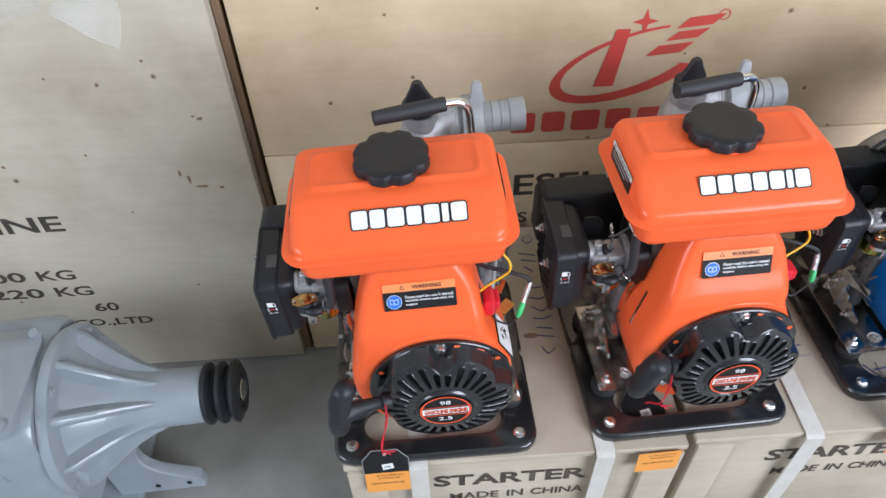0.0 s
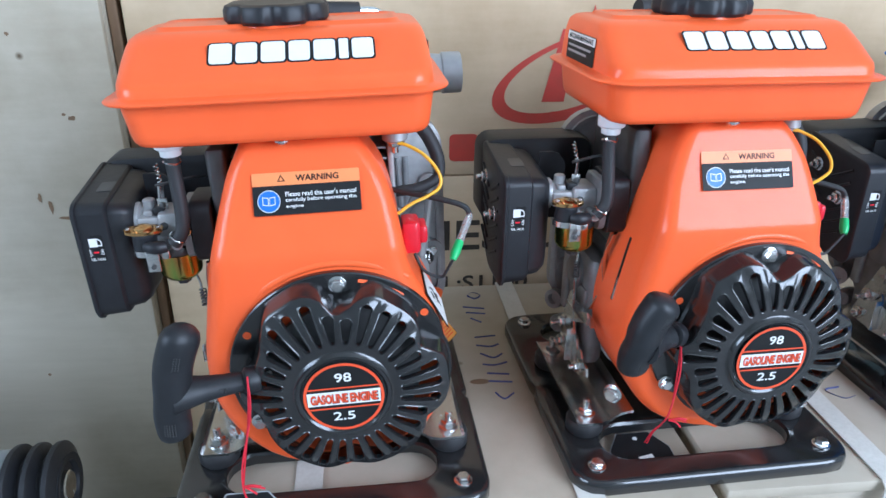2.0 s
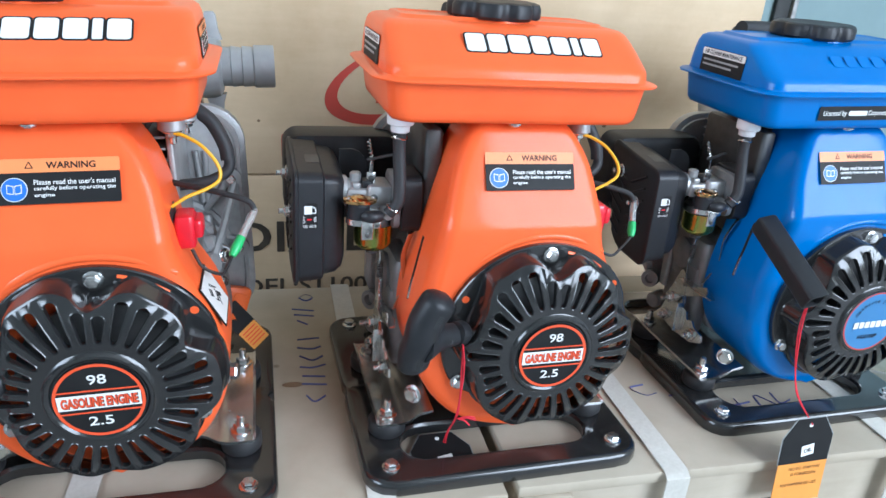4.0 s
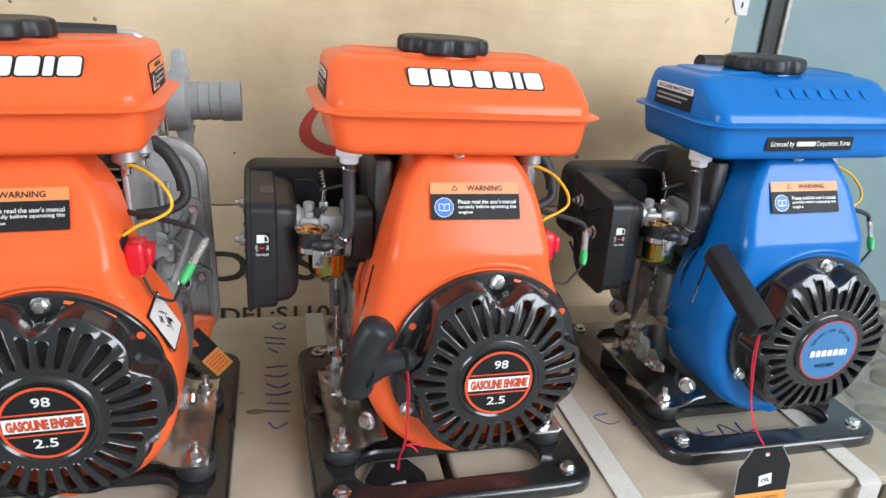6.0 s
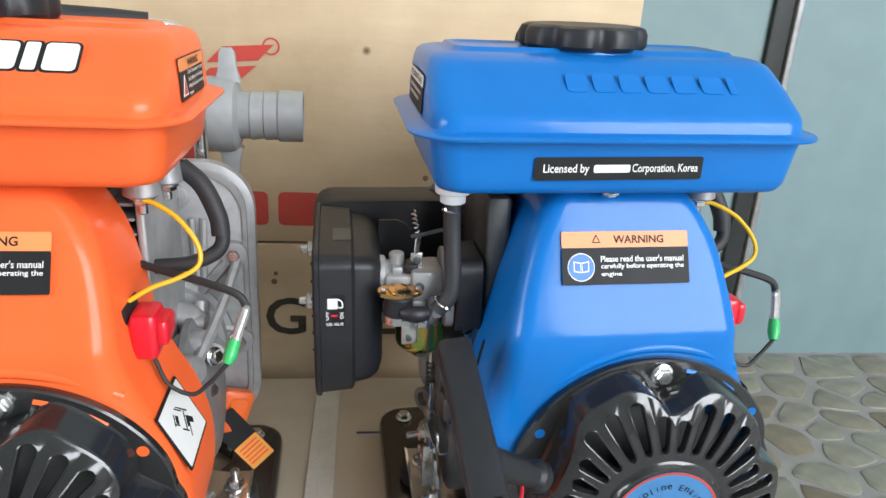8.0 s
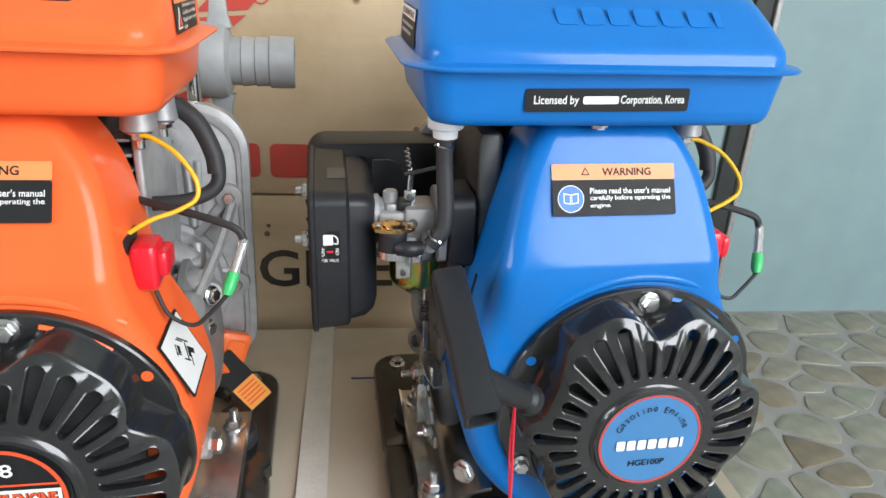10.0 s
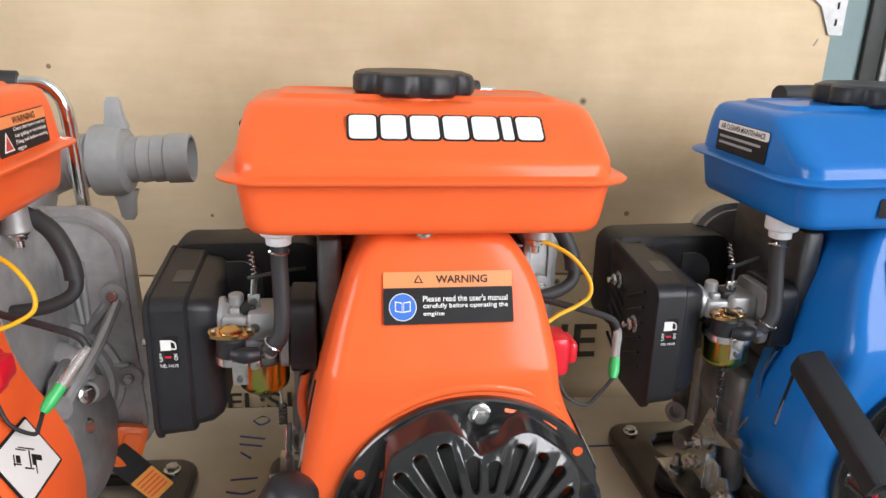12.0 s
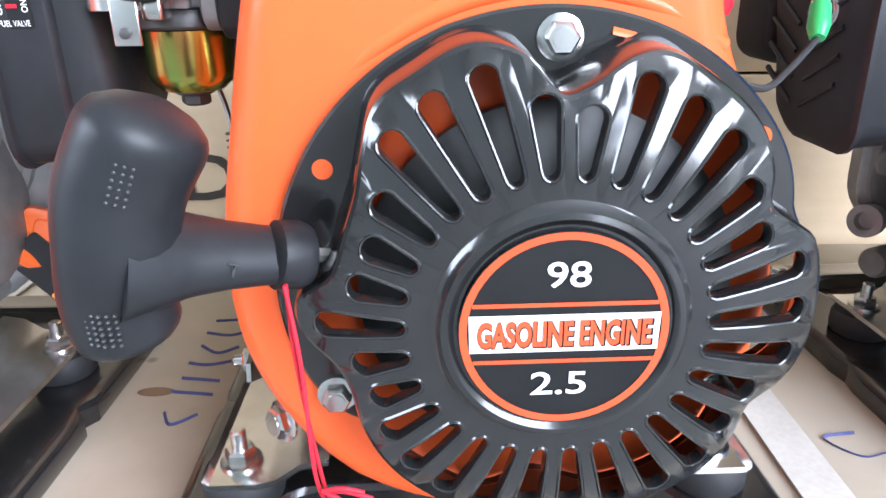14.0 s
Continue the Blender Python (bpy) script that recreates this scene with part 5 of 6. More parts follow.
    loft(wing, [[wm @ Vector((u, v, w)) for u, v in rr(0.0075 - i, 0.0085 - i, 0.003, 3, 0.001, 0.0)] for w, i in ((0.0047, 0.0), (0.0060, 0.0008))])
    part("wing", wing, PLUG, plug)
    tm = face_pose((0.1075, 0.0490, 0.0660), (0.42, -0.90, 0.05)) @ pose(0, 0, 0, 0, 0, 33)
    tag = part("plug_tag", flat(bmesh.new(), rr(0.011, 0.030, 0.002, 3), tm, 0.0006), INKB, case, "black and orange card tag on the oil plug")
    part("tag_field", flat(bmesh.new(), rr(0.0106, 0.0135, 0.001, 2), tm @ Matrix.Translation((0, -0.0155, 0.0006)), 0.0002), TAGO, tag, smooth=False)
    for i in range(5):
        part("print_line", flat(bmesh.new(), rr(0.0085, 0.0008, 0.0004, 2), tm @ Matrix.Translation((0, -0.0065 - 0.0042 * i, 0.0009)), 0.0001), INKRO, tag, smooth=False)
    part("drain_bolt", hexbolt(bmesh.new(), (0.092, -0.022, 0.060), (1, -0.2, 0), 0.007, 0.010), STEEL, case)
    part("drain_boss", lathe(bmesh.new(), [(0.012, 0), (0.011, 0.016)], axis_pose((0.078, -0.020, 0.060), (1, -0.15, 0)), 20), ALU, case)
    # white sticker with a black edge on the shroud's flank
    dm = face_pose((0.0935, -0.0810, 0.1705), (0.894, 0, 0.447))
    part("flank_label", flat(bmesh.new(), rr(0.0232, 0.0186, 0.0008, 2), dm, 0.0008), INKB, pump, "white sticker with black edge", smooth=False)
    part("flank_label_field", flat(bmesh.new(), rr(0.0216, 0.0170, 0.0006, 2), dm @ Matrix.Translation((0, 0, 0.0008)), 0.0003), INKW, pump, "white sticker field", smooth=False)
    sg = bmesh.new()
    for x, y, w, h in ((-0.0085, 0.0065, 0.0036, 0.0004), (-0.0085, 0.0035, 0.0004, 0.0030), (-0.0055, 0.0050, 0.0024, 0.0016), (0.001, 0.0075, 0.0004, 0.0040), (0.0035, 0.0070, 0.0004, 0.0040), (0.0015, -0.0010, 0.0060, 0.0005), (-0.0035, -0.0040, 0.0005, 0.0035), (0.0020, -0.0065, 0.0050, 0.0004), (0.0070, -0.0035, 0.0018, 0.0040), (0.0030, -0.0040, 0.0020, 0.0016), (0.0075, 0.0030, 0.0005, 0.0030)):
        flat(sg, rr(w, h, 0.0003, 2), dm @ Matrix.Translation((x, y, 0.0011)) @ pose(0, 0, 0, 0, 0, 45), 0.0002)
    part("flank_sign", sg, INKB, pump, smooth=False)


def governor(pump):
    """Bent steel plates, lever, bolts and rod low on the carburettor side."""
    bm = bmesh.new()
    pl = [(0.022, 0.053), (0.021, 0.062), (0.014, 0.080), (0.012, 0.094), (0.004, 0.102), (-0.007, 0.102), (-0.015, 0.094), (-0.018, 0.084), (-0.026, 0.083), (-0.029, 0.074), (-0.038, 0.078), (-0.044, 0.072), (-0.058, 0.070), (-0.060, 0.062), (-0.042, 0.053), (-0.012, 0.050)]
    loft(bm, [[(x, y, z) for y, z in pl] for x in (-0.0995, -0.0975)])
    gov = part("governor_plate", bm, STEEL, pump, "bent zinc-plated governor plate")
    bm = bmesh.new()
    sh = [(0.006, 0.084), (0.007, 0.095), (-0.006, 0.126), (-0.010, 0.129), (-0.014, 0.126), (-0.015, 0.110), (-0.054, 0.128), (-0.057, 0.124), (-0.055, 0.118), (-0.016, 0.098), (-0.006, 0.084)]
    loft(bm, [[(x, y, z) for y, z in sh] for x in (-0.1030, -0.1015)])
    part("control_lever", bm, STEEL, gov)
    part("edge_flange", box(bmesh.new(), -0.1070, -0.0995, -0.0180, -0.0165, 0.054, 0.090, 0.0006), STEEL, gov)
    bm = bmesh.new()
    loft(bm, [[(x, y, z) for x, y in ((-0.107, -0.008), (-0.097, -0.010), (-0.0935, -0.050), (-0.0960, -0.062), (-0.1015, -0.063), (-0.105, -0.050))] for z in (0.1165, 0.1180)])
    part("lever", bm, STEEL, gov)
    part("lever_arm", tube(bmesh.new(), [(-0.1005, -0.022, 0.092), (-0.1010, -0.016, 0.118), (-0.1005, -0.010, 0.142)], 0.0035, 8, 4, squash=0.35), STEEL, gov)
    for y, z, st in ((0.002, 0.088, 0.008), (0.012, 0.060, 0.003), (-0.040, 0.062, 0.004)):
        part("bolt", hexbolt(bmesh.new(), (-0.1030 if z > 0.08 else -0.0995, y, z), (-1, -0.1, 0), 0.0050, 0.006, stud=st), STEEL, gov)
    part("link_rod", tube(bmesh.new(), [(-0.101, -0.012, 0.140), (-0.104, -0.018, 0.158), (-0.104, -0.020, 0.172), (-0.108, -0.028, 0.196)], 0.0012, 6, 5), STEEL, gov)
    coil = [(-0.1035 + 0.0028 * math.cos(i * 1.25), -0.018 + 0.0028 * math.sin(i * 1.25), 0.146 + 0.0006 * i) for i in range(30)]
    part("spring", tube(bmesh.new(), coil, 0.0007, 5, 2), DARKM, gov)
    part("pivot_boss", lathe(bmesh.new(), [(0.0095, 0.0), (0.0105, 0.002), (0.0105, 0.010), (0.006, 0.0102), (0.0055, 0.004)], axis_pose((-0.091, 0.062, 0.083), (-0.8, -0.6, 0.1)), 20), ALU, gov)
    part("plug_boss", lathe(bmesh.new(), [(0.0095, -0.012), (0.0095, 0.008), (0.0075, 0.011), (0.001, 0.012)], axis_pose((-0.090, 0.046, 0.061), (-0.85, -0.5, 0.1)), 20), ALUD, gov)
    part("casting_rib", box(bmesh.new(), -0.096, -0.088, 0.030, 0.042, 0.086, 0.160, 0.003), ALU, gov)
    bm = bmesh.new()
    box(bm, -0.091, -0.070, -0.025, 0.040, 0.050, 0.165, 0.008)
    box(bm, -0.093, -0.088, -0.020, 0.026, 0.112, 0.132, 0.003)
    lathe(bm, [(0.018, 0), (0.018, 0.02), (0.012, 0.024)], axis_pose((-0.074, 0.012, 0.140), (-1, 0, 0)), 20)
    part("side_casting", bm, ALUD, pump, "oily grey side casting")
    part("stay", tube(bmesh.new(), [(-0.084, -0.052, 0.205), (-0.088, -0.045, 0.180), (-0.084, -0.040, 0.150), (-0.090, -0.030, 0.120)], 0.0045, 8, 6, squash=0.35), STEEL, pump)
    part("low_bolt", hexbolt(bmesh.new(), (-0.0800, -0.080, 0.056), (-0.7, -0.7, 0.1), 0.0062, 0.006), STEEL, pump)


def wiring(pump, kind):
    sw = part("stop_switch", box(bmesh.new(), 0.0700, 0.0850, -0.0840, -0.0600, 0.2110, 0.2380, 0.004), RED, pump, "red plastic stop switch")
    part("rocker", box(bmesh.new(), 0.0830, 0.0905, -0.0825, -0.0615, 0.2190, 0.2340, 0.003), RED, sw)
    part("switch_base", box(bmesh.new(), 0.0630, 0.0700, -0.0860, -0.0560, 0.2085, 0.2425, 0.003), BLACK, sw)
    part("earth_wire", tube(bmesh.new(), [(0.073, -0.040, 0.2895), (0.080, -0.042, 0.288), (0.093, -0.048, 0.281), (0.1035, -0.054, 0.268), (0.1040, -0.058, 0.2575), (0.094, -0.062, 0.2515), (0.080, -0.067, 0.2475), (0.068, -0.071, 0.241)], 0.0014, 10, 8), YELLOW, pump, "yellow earth wire")
    part("black_lead", tube(bmesh.new(), [(0.055, -0.028, 0.250), (0.080, -0.040, 0.2470), (0.105, -0.048, 0.2425), (0.1235, -0.053, 0.2370), (0.1285, -0.054, 0.2290)], 0.0024, 10, 8), RUBBER, pump, "black sheathed lead")
    top, fall = Vector((0.1285, -0.054, 0.2300)), Vector((-0.019, -0.029, -0.0265) if kind == 0 else (-0.0095, -0.021, -0.0265))
    on = lambda t: tuple(top + fall * t)
    cn = part("connector", tube(bmesh.new(), [on(0), on(0.3), on(0.64)], [0.0026, 0.0034, 0.0030, 0.0034], 12, 5), CLEAR, pump, "clear bullet connector sleeve")
    part("pin", tube(bmesh.new(), [on(0.06), on(0.6)], 0.0016, 8, 2), STEEL, cn)
    part("sleeve", tube(bmesh.new(), [on(0.60), on(0.85), on(1.0)], [0.0036, 0.0040, 0.0026], 12, 3), GREEN, pump, "green connector sleeve")
    part("switch_wire", tube(bmesh.new(), [on(1.0), tuple(Vector(on(1.0)).lerp(Vector((0.100, -0.079, 0.187)), 0.5) + Vector((0, 0, -0.002))), (0.100, -0.079, 0.1870), (0.087, -0.077, 0.193), (0.080, -0.073, 0.207)], 0.0013, 8, 8), RUBBER, pump, "thin black switch wire")
    part("plug_lead", tube(bmesh.new(), [(0.050, 0.010, 0.306), (0.078, 0.006, 0.302), (0.098, 0.000, 0.288), (0.1085, -0.006, 0.266), (0.1080, -0.010, 0.250), (0.092, -0.014, 0.242), (0.068, -0.016, 0.240), (0.045, -0.018, 0.238)], 0.0046, 12, 8), RUBBER, pump, "black spark plug lead")
    part("lead_sleeve", tube(bmesh.new(), [(0.085, 0.004, 0.299), (0.098, 0.000, 0.288), (0.1070, -0.005, 0.270), (0.1088, -0.0075, 0.258)], 0.0060, 12, 6), RUBBER, pump)


def pump_head(pump):
    bm = bmesh.new()
    lathe(bm, [(0.070, 0.0), (0.088, 0.003), (0.092, 0.012), (0.092, 0.045), (0.084, 0.060), (0.05, 0.066)], axis_pose((0.000, 0.0805, 0.165), (0, 1, 0)), 40)
    volute = part("pump_casing", bm, ALU, pump, "cast aluminium pump casing")
    part("outlet_neck", tube(bmesh.new(), [(0.000, 0.118, 0.235), (0.000, 0.130, 0.272), (0.006, 0.150, 0.300), (0.030, 0.162, 0.3105), (0.056, 0.163, 0.3105)], [0.034, 0.031, 0.028, 0.025, 0.022], 22, 7), ALU, volute)
    flange = bmesh.new()
    box(flange, -0.034, 0.040, 0.100, 0.150, 0.262, 0.272, 0.004)
    part("flange", flange, ALU, volute)
    X = lambda x: axis_pose((x, 0.1625, 0.3105), (1, 0, 0))
    th = []
    for i in range(6):
        th += [(0.0215, 0.0035 * i), (0.0232, 0.0035 * i + 0.0017)]
    part("thread", lathe(bmesh.new(), th, X(0.040), 28), GREYP, volute)
    nut = part("union_nut", lathe(bmesh.new(), [(0.024, 0.0), (0.0300, 0.001), (0.0308, 0.004), (0.0308, 0.020), (0.0290, 0.026), (0.024, 0.029)], X(0.0600), 36), GREYP, volute, "grey plastic union nut with wings")
    for s in (-1, 1):
        w = bmesh.new()
        loft(w, [[(0.0805 + u, 0.1625 + v, 0.3105 + s * h) for u, v in rr(hx, hy, 0.0015, 2)] for h, hx, hy in ((0.027, 0.0105, 0.006), (0.036, 0.0075, 0.005), (0.050, 0.0062, 0.004), (0.0535, 0.0040, 0.003))])
        part("wing", w, GREYP, nut)
    part("spout", lathe(bmesh.new(), [(0.0195, 0.0), (0.0195, 0.010), (0.0205, 0.011), (0.0190, 0.021), (0.0205, 0.022), (0.0195, 0.032), (0.0215, 0.0335), (0.0212, 0.052), (0.0205, 0.053), (0.0180, 0.053), (0.0175, 0.020), (0.0005, 0.019)], X(0.0875), 32), GREYP, volute, "grey ribbed hose spout")
    # priming plug: black wing knob on top
    kb = part("priming_plug", lathe(bmesh.new(), [(0.019, 0.0), (0.021, 0.002), (0.021, 0.012), (0.015, 0.015)], axis_pose((0.008, 0.150, 0.338), (0, 0, 1)), 28), BLACK, volute, "black priming plug with a wing")
    w = bmesh.new()
    loft(w, [[(0.008 + u, 0.150 + v, z) for u, v in rr(hx, 0.0045, 0.003, 3)] for z, hx in ((0.350, 0.019), (0.360, 0.015), (0.371, 0.009), (0.378, 0.0065), (0.380, 0.004))])
    part("wing", w, BLACK, kb)
    part("neck", lathe(bmesh.new(), [(0.022, 0.0), (0.021, 0.018), (0.023, 0.020), (0.023, 0.030)], axis_pose((0.008, 0.150, 0.308), (0, 0, 1)), 28), ALU, volute)
    inlet = bmesh.new()
    lathe(inlet, [(0.034, 0.0), (0.034, 0.02), (0.023, 0.024), (0.023, 0.030)], axis_pose((0.0, 0.145, 0.165), (0, 1, 0)), 28)
    part("inlet", inlet, ALU, volute)
    # carrying handle
    hd = part("handle", tube(bmesh.new(), [(0.068, 0.098, 0.250), (0.0675, 0.100, 0.290), (0.0665, 0.1025, 0.335), (0.0645, 0.1025, 0.362), (0.055, 0.101, 0.3745), (0.040, 0.0975, 0.377), (0.000, 0.0880, 0.3785), (-0.040, 0.0790, 0.3795)], 0.0052, 14, 8), CHROME, pump, "chromed carrying handle")
    part("grip", tube(bmesh.new(), [(0.038, 0.0970, 0.377), (0.000, 0.0880, 0.3785), (-0.044, 0.0780, 0.3800)], [0.0085, 0.0092, 0.0092, 0.0085], 18, 6), RUBBER, hd, "black rubber handle grip")


def pump_all(x, y, yaw, dz, pitch, roll, paint, kind):
    pump = make_pump(pose(x, y, TOPZ, 0, 0, yaw), paint, "blue petrol water pump on a black base plate" if kind == 2 else "orange petrol water pump on a black base plate", kind)
    air_cleaner(pump)
    carburettor(pump)
    crankcase(pump)
    governor(pump)
    wiring(pump, kind)
    before = set(pump.children)
    pump_head(pump)
    head = set(pump.children) - before
    # the engine leans a little on its rubber mounts
    tilt = Matrix.Translation((0, 0, dz)) @ pose(0, 0, 0, pitch, roll, 0)
    for o in pump.children:
        if not (o.name.startswith("base_plate") or o.name.startswith("mounting_foot")):
            o.matrix_local = tilt @ Matrix.Translation((0.013, 0, -0.005 if o.name.startswith("pump_casing") else 0.0)) if o in head else tilt
    return pump


PUMPS = [(0.0442, 0.6889, 1.13, -0.003, 0.55, -2.2, ORANGE, 0), (0.377, 0.702, 2.4, 0.0, 0.0, 0.0, ORANGE, 1), (0.7306, 0.7367, 2.15, -0.0016, 0.88, -1.13, BLUE, 2)]
pumps = [pump_all(*row) for row in PUMPS]


# ---- tags and strings ----
def oil_tag(m, string_pts, knot, label, low=None, group="oil tags"):
    """Card tag with cut upper corners: black above with a can sign, orange below; a red string through its hole."""
    t = thing("oil_tag", Matrix.Identity(4), label, "tag", group)
    out = [(-0.0285, -0.014), (0.0285, -0.014), (0.0285, 0.014), (0.0155, 0.034), (-0.0155, 0.034), (-0.0285, 0.014)]
    part("card", flat(bmesh.new(), out, m, 0.0006), INKB, t, smooth=False)
    part("card_edge", flat(bmesh.new(), [(x * 1.04, y * 1.03) for x, y in out], m @ Matrix.Translation((0, 0, -0.0004)), 0.0003), GREYP, t, smooth=False)
    part("orange_field", flat(bmesh.new(), [(-0.0285, -0.058), (0.0285, -0.058), (0.0285, -0.014), (-0.0285, -0.014)], low or m, 0.0007), TAGO, t, smooth=False)
    can = bmesh.new()
    flat(can, [(-0.006, -0.0075), (0.008, -0.005), (0.0065, 0.0065), (-0.0075, 0.004)], m @ Matrix.Translation((0.002, 0.0, 0.0006)), 0.0002)
    part("can_sign", can, INKW, t, smooth=False)
    text_part("OIL", 0.0045, INKB, t, m @ Matrix.Translation((0.0022, -0.0005, 0.0010)) @ pose(0, 0, 0, 0, 0, 10), None, 0.02)
    text_part("NO OIL. STARTING", 0.0032, INKB, t, (low or m) @ Matrix.Translation((0.003, -0.0200, 0.0009)), 0.036, 0.0)
    text_part("IS FORBIDDEN", 0.0032, INKB, t, (low or m) @ Matrix.Translation((0.003, -0.0265, 0.0009)), 0.029, 0.0)
    text_part("RECOMMENDED USE", 0.0032, INKB, t, (low or m) @ Matrix.Translation((0.0, -0.0380, 0.0009)), 0.042, 0.0)
    part("eyelet", lathe(bmesh.new(), [(0.0022, 0.0006), (0.002, 0.0011), (0.0012, 0.0011)], m @ Matrix.Translation((0, 0.0270, 0)), 14), INKW, t)
    part("string", tube(bmesh.new(), string_pts, 0.0007, 7, 6), STRING, t, "thin red string")
    part("string", tube(bmesh.new(), [(p[0] + 0.0018 * math.sin(i * 2.1), p[1] - 0.0012, p[2]) for i, p in enumerate(string_pts)], 0.0007, 7, 6), STRING, t)
    if knot:
        k = Vector(knot)
        for d in ((0.014, -0.003, 0.002), (0.010, -0.002, -0.006), (0.016, 0.0, -0.003)):
            part("loose_end", tube(bmesh.new(), [tuple(k), tuple(k + Vector(d) * 0.5 + Vector((0, -0.002, 0.003))), tuple(k + Vector(d))], 0.0008, 6, 4), STRING, t)
    return t


def at_pump(i, p):
    x, y, yaw = PUMPS[i][0:3]
    return pose(x, y, TOPZ, 0, 0, yaw) @ Vector(p)


def pump_face(i, p, normal, up=(0, 0, 1)):
    x, y, yaw = PUMPS[i][0:3]
    return pose(x, y, TOPZ, 0, 0, yaw) @ face_pose(p, normal, up)


oil_tag(pump_face(0, (-0.066, -0.1545, 0.008), (0, -1, 0.10)), [at_pump(0, p) for p in ((-0.055, -0.152, 0.150), (-0.057, -0.155, 0.12), (-0.064, -0.156, 0.075), (-0.067, -0.157, 0.052), (-0.066, -0.153, 0.035))], at_pump(0, (-0.067, -0.158, 0.055)), "black and orange oil tag on a red string")
oil_tag(pump_face(2, (-0.066, -0.1975, 0.018), (0, -1, 0.10)), [at_pump(2, p) for p in ((-0.0735, -0.1555, 0.160), (-0.073, -0.156, 0.12), (-0.0700, -0.1700, 0.07), (-0.066, -0.1955, 0.046))], None, "black and orange oil tag on a red string")
oil_tag(pump_face(1, (-0.055, -0.1130, 0.0030), (0, -0.10, 0.99), (0, 1, 0)), [at_pump(1, p) for p in ((-0.060, -0.1465, 0.146), (-0.059, -0.147, 0.12), (-0.056, -0.140, 0.075), (-0.056, -0.118, 0.040), (-0.055, -0.106, 0.018))], at_pump(1, (-0.056, -0.141, 0.070)), "black oil tag on a red string, lying in a slot", pump_face(1, (-0.048, -0.1660, 0.010), (0, -1, 0.05)))


# ---- grey gear unit on the floor ----
def gear_unit(m):
    g = thing("gear_unit", m, "grey painted cast gear unit with black pulley", "gear unit")
    X = lambda x, y=0.0, z=0.0: axis_pose((x, y, z), (1, 0, 0))
    body = bmesh.new()
    loft(body, [[(x, y, z) for y, z in rr(0.125 - i, 0.145 - i, 0.05, 8, 0.0, -0.02)] for x, i in ((-0.62, 0.02), (-0.60, 0.0), (-0.36, 0.0), (-0.345, 0.006))])
    part("housing", body, GREYPAINT, g)
    part("flange", lathe(bmesh.new(), [(0.12, 0.0), (0.138, 0.002), (0.140, 0.012), (0.138, 0.022), (0.125, 0.026)], X(-0.345), 48), GREYPAINT, g)
    part("bell", lathe(bmesh.new(), [(0.118, 0.0), (0.108, 0.006), (0.096, 0.022), (0.078, 0.048), (0.064, 0.078), (0.055, 0.108), (0.050, 0.138), (0.048, 0.165), (0.047, 0.240), (0.044, 0.245)], X(-0.325), 48), GREYPAINT, g)
    for k in range(9):
        a = radians(40 * k + 12)
        rib = bmesh.new()
        c, sn_ = math.cos(a), math.sin(a)
        rows = []
        for x, r0, r1, w in ((-0.322, 0.100, 0.131, 0.0085), (-0.306, 0.092, 0.126, 0.0080), (-0.280, 0.076, 0.108, 0.0072), (-0.250, 0.062, 0.088, 0.0064), (-0.220, 0.052, 0.070, 0.0058), (-0.190, 0.046, 0.057, 0.0050), (-0.165, 0.044, 0.0495, 0.0040)):
            sec = [(-1.7 * w, r0), (-1.05 * w, (r0 + r1) / 2), (-0.8 * w, r1 - 0.003), (-0.3 * w, r1), (0.3 * w, r1), (0.8 * w, r1 - 0.003), (1.05 * w, (r0 + r1) / 2), (1.7 * w, r0)]
            rows.append([(x, r * c - u * sn_, r * sn_ + u * c) for u, r in sec])
        loft(rib, rows)
        part("rib", rib, GREYPAINT, g)
        if k % 2 == 0:
            part("bolt", hexbolt(bmesh.new(), (-0.320, 0.128 * math.cos(a + 0.35), 0.128 * math.sin(a + 0.35)), (1, 0, 0), 0.006, 0.005), GREYPAINT, g)
    # domed cover with its bolts on the housing
    cov = bmesh.new()
    loft(cov, [[(x, y, z) for x, y in rr(0.115 - i, 0.095 - i, 0.03, 6, -0.475, -0.03)] for z, i in ((0.120, 0.0), (0.135, 0.0), (0.138, 0.003), (0.142, 0.02), (0.165, 0.04), (0.172, 0.065))])
    cover = part("cover", cov, GREYPAINT, g)
    for x, y in ((-0.375, -0.11), (-0.375, 0.05), (-0.575, -0.11)):
        part("bolt", hexbolt(bmesh.new(), (x, y, 0.138), (0, 0, 1), 0.009, 0.008), GREYPAINT, cover)
    # foot with a curved web
    web = bmesh.new()
    pr = [(-0.345, -0.045), (-0.215, -0.045), (-0.230, -0.060), (-0.248, -0.078), (-0.258, -0.100), (-0.258, -0.124), (-0.250, -0.146), (-0.234, -0.164), (-0.212, -0.178), (-0.180, -0.192), (-0.156, -0.204), (-0.152, -0.235), (-0.345, -0.235)]
    loft(web, [[(x + (0.003 if y in (-0.046, -0.024) else 0.0) * (-1 if x > -0.3 else 0), y, z) for x, z in pr] for y in (-0.046, -0.043, -0.027, -0.024)])
    part("foot", web, GREYPAINT, g)
    part("foot_plate", box(bmesh.new(), -0.60, -0.30, -0.12, 0.10, -0.252, -0.236, 0.003), GREYPAINT, g)
    for x in (-0.185, -0.255):
        part("hole", lathe(bmesh.new(), [(0.006, 0.0), (0.006, 0.0006)], axis_pose((x, -0.0462, -0.214), (0, -1, 0)), 16), INKB, g)
    # pulley
    pr = [(0.020, -0.088)]
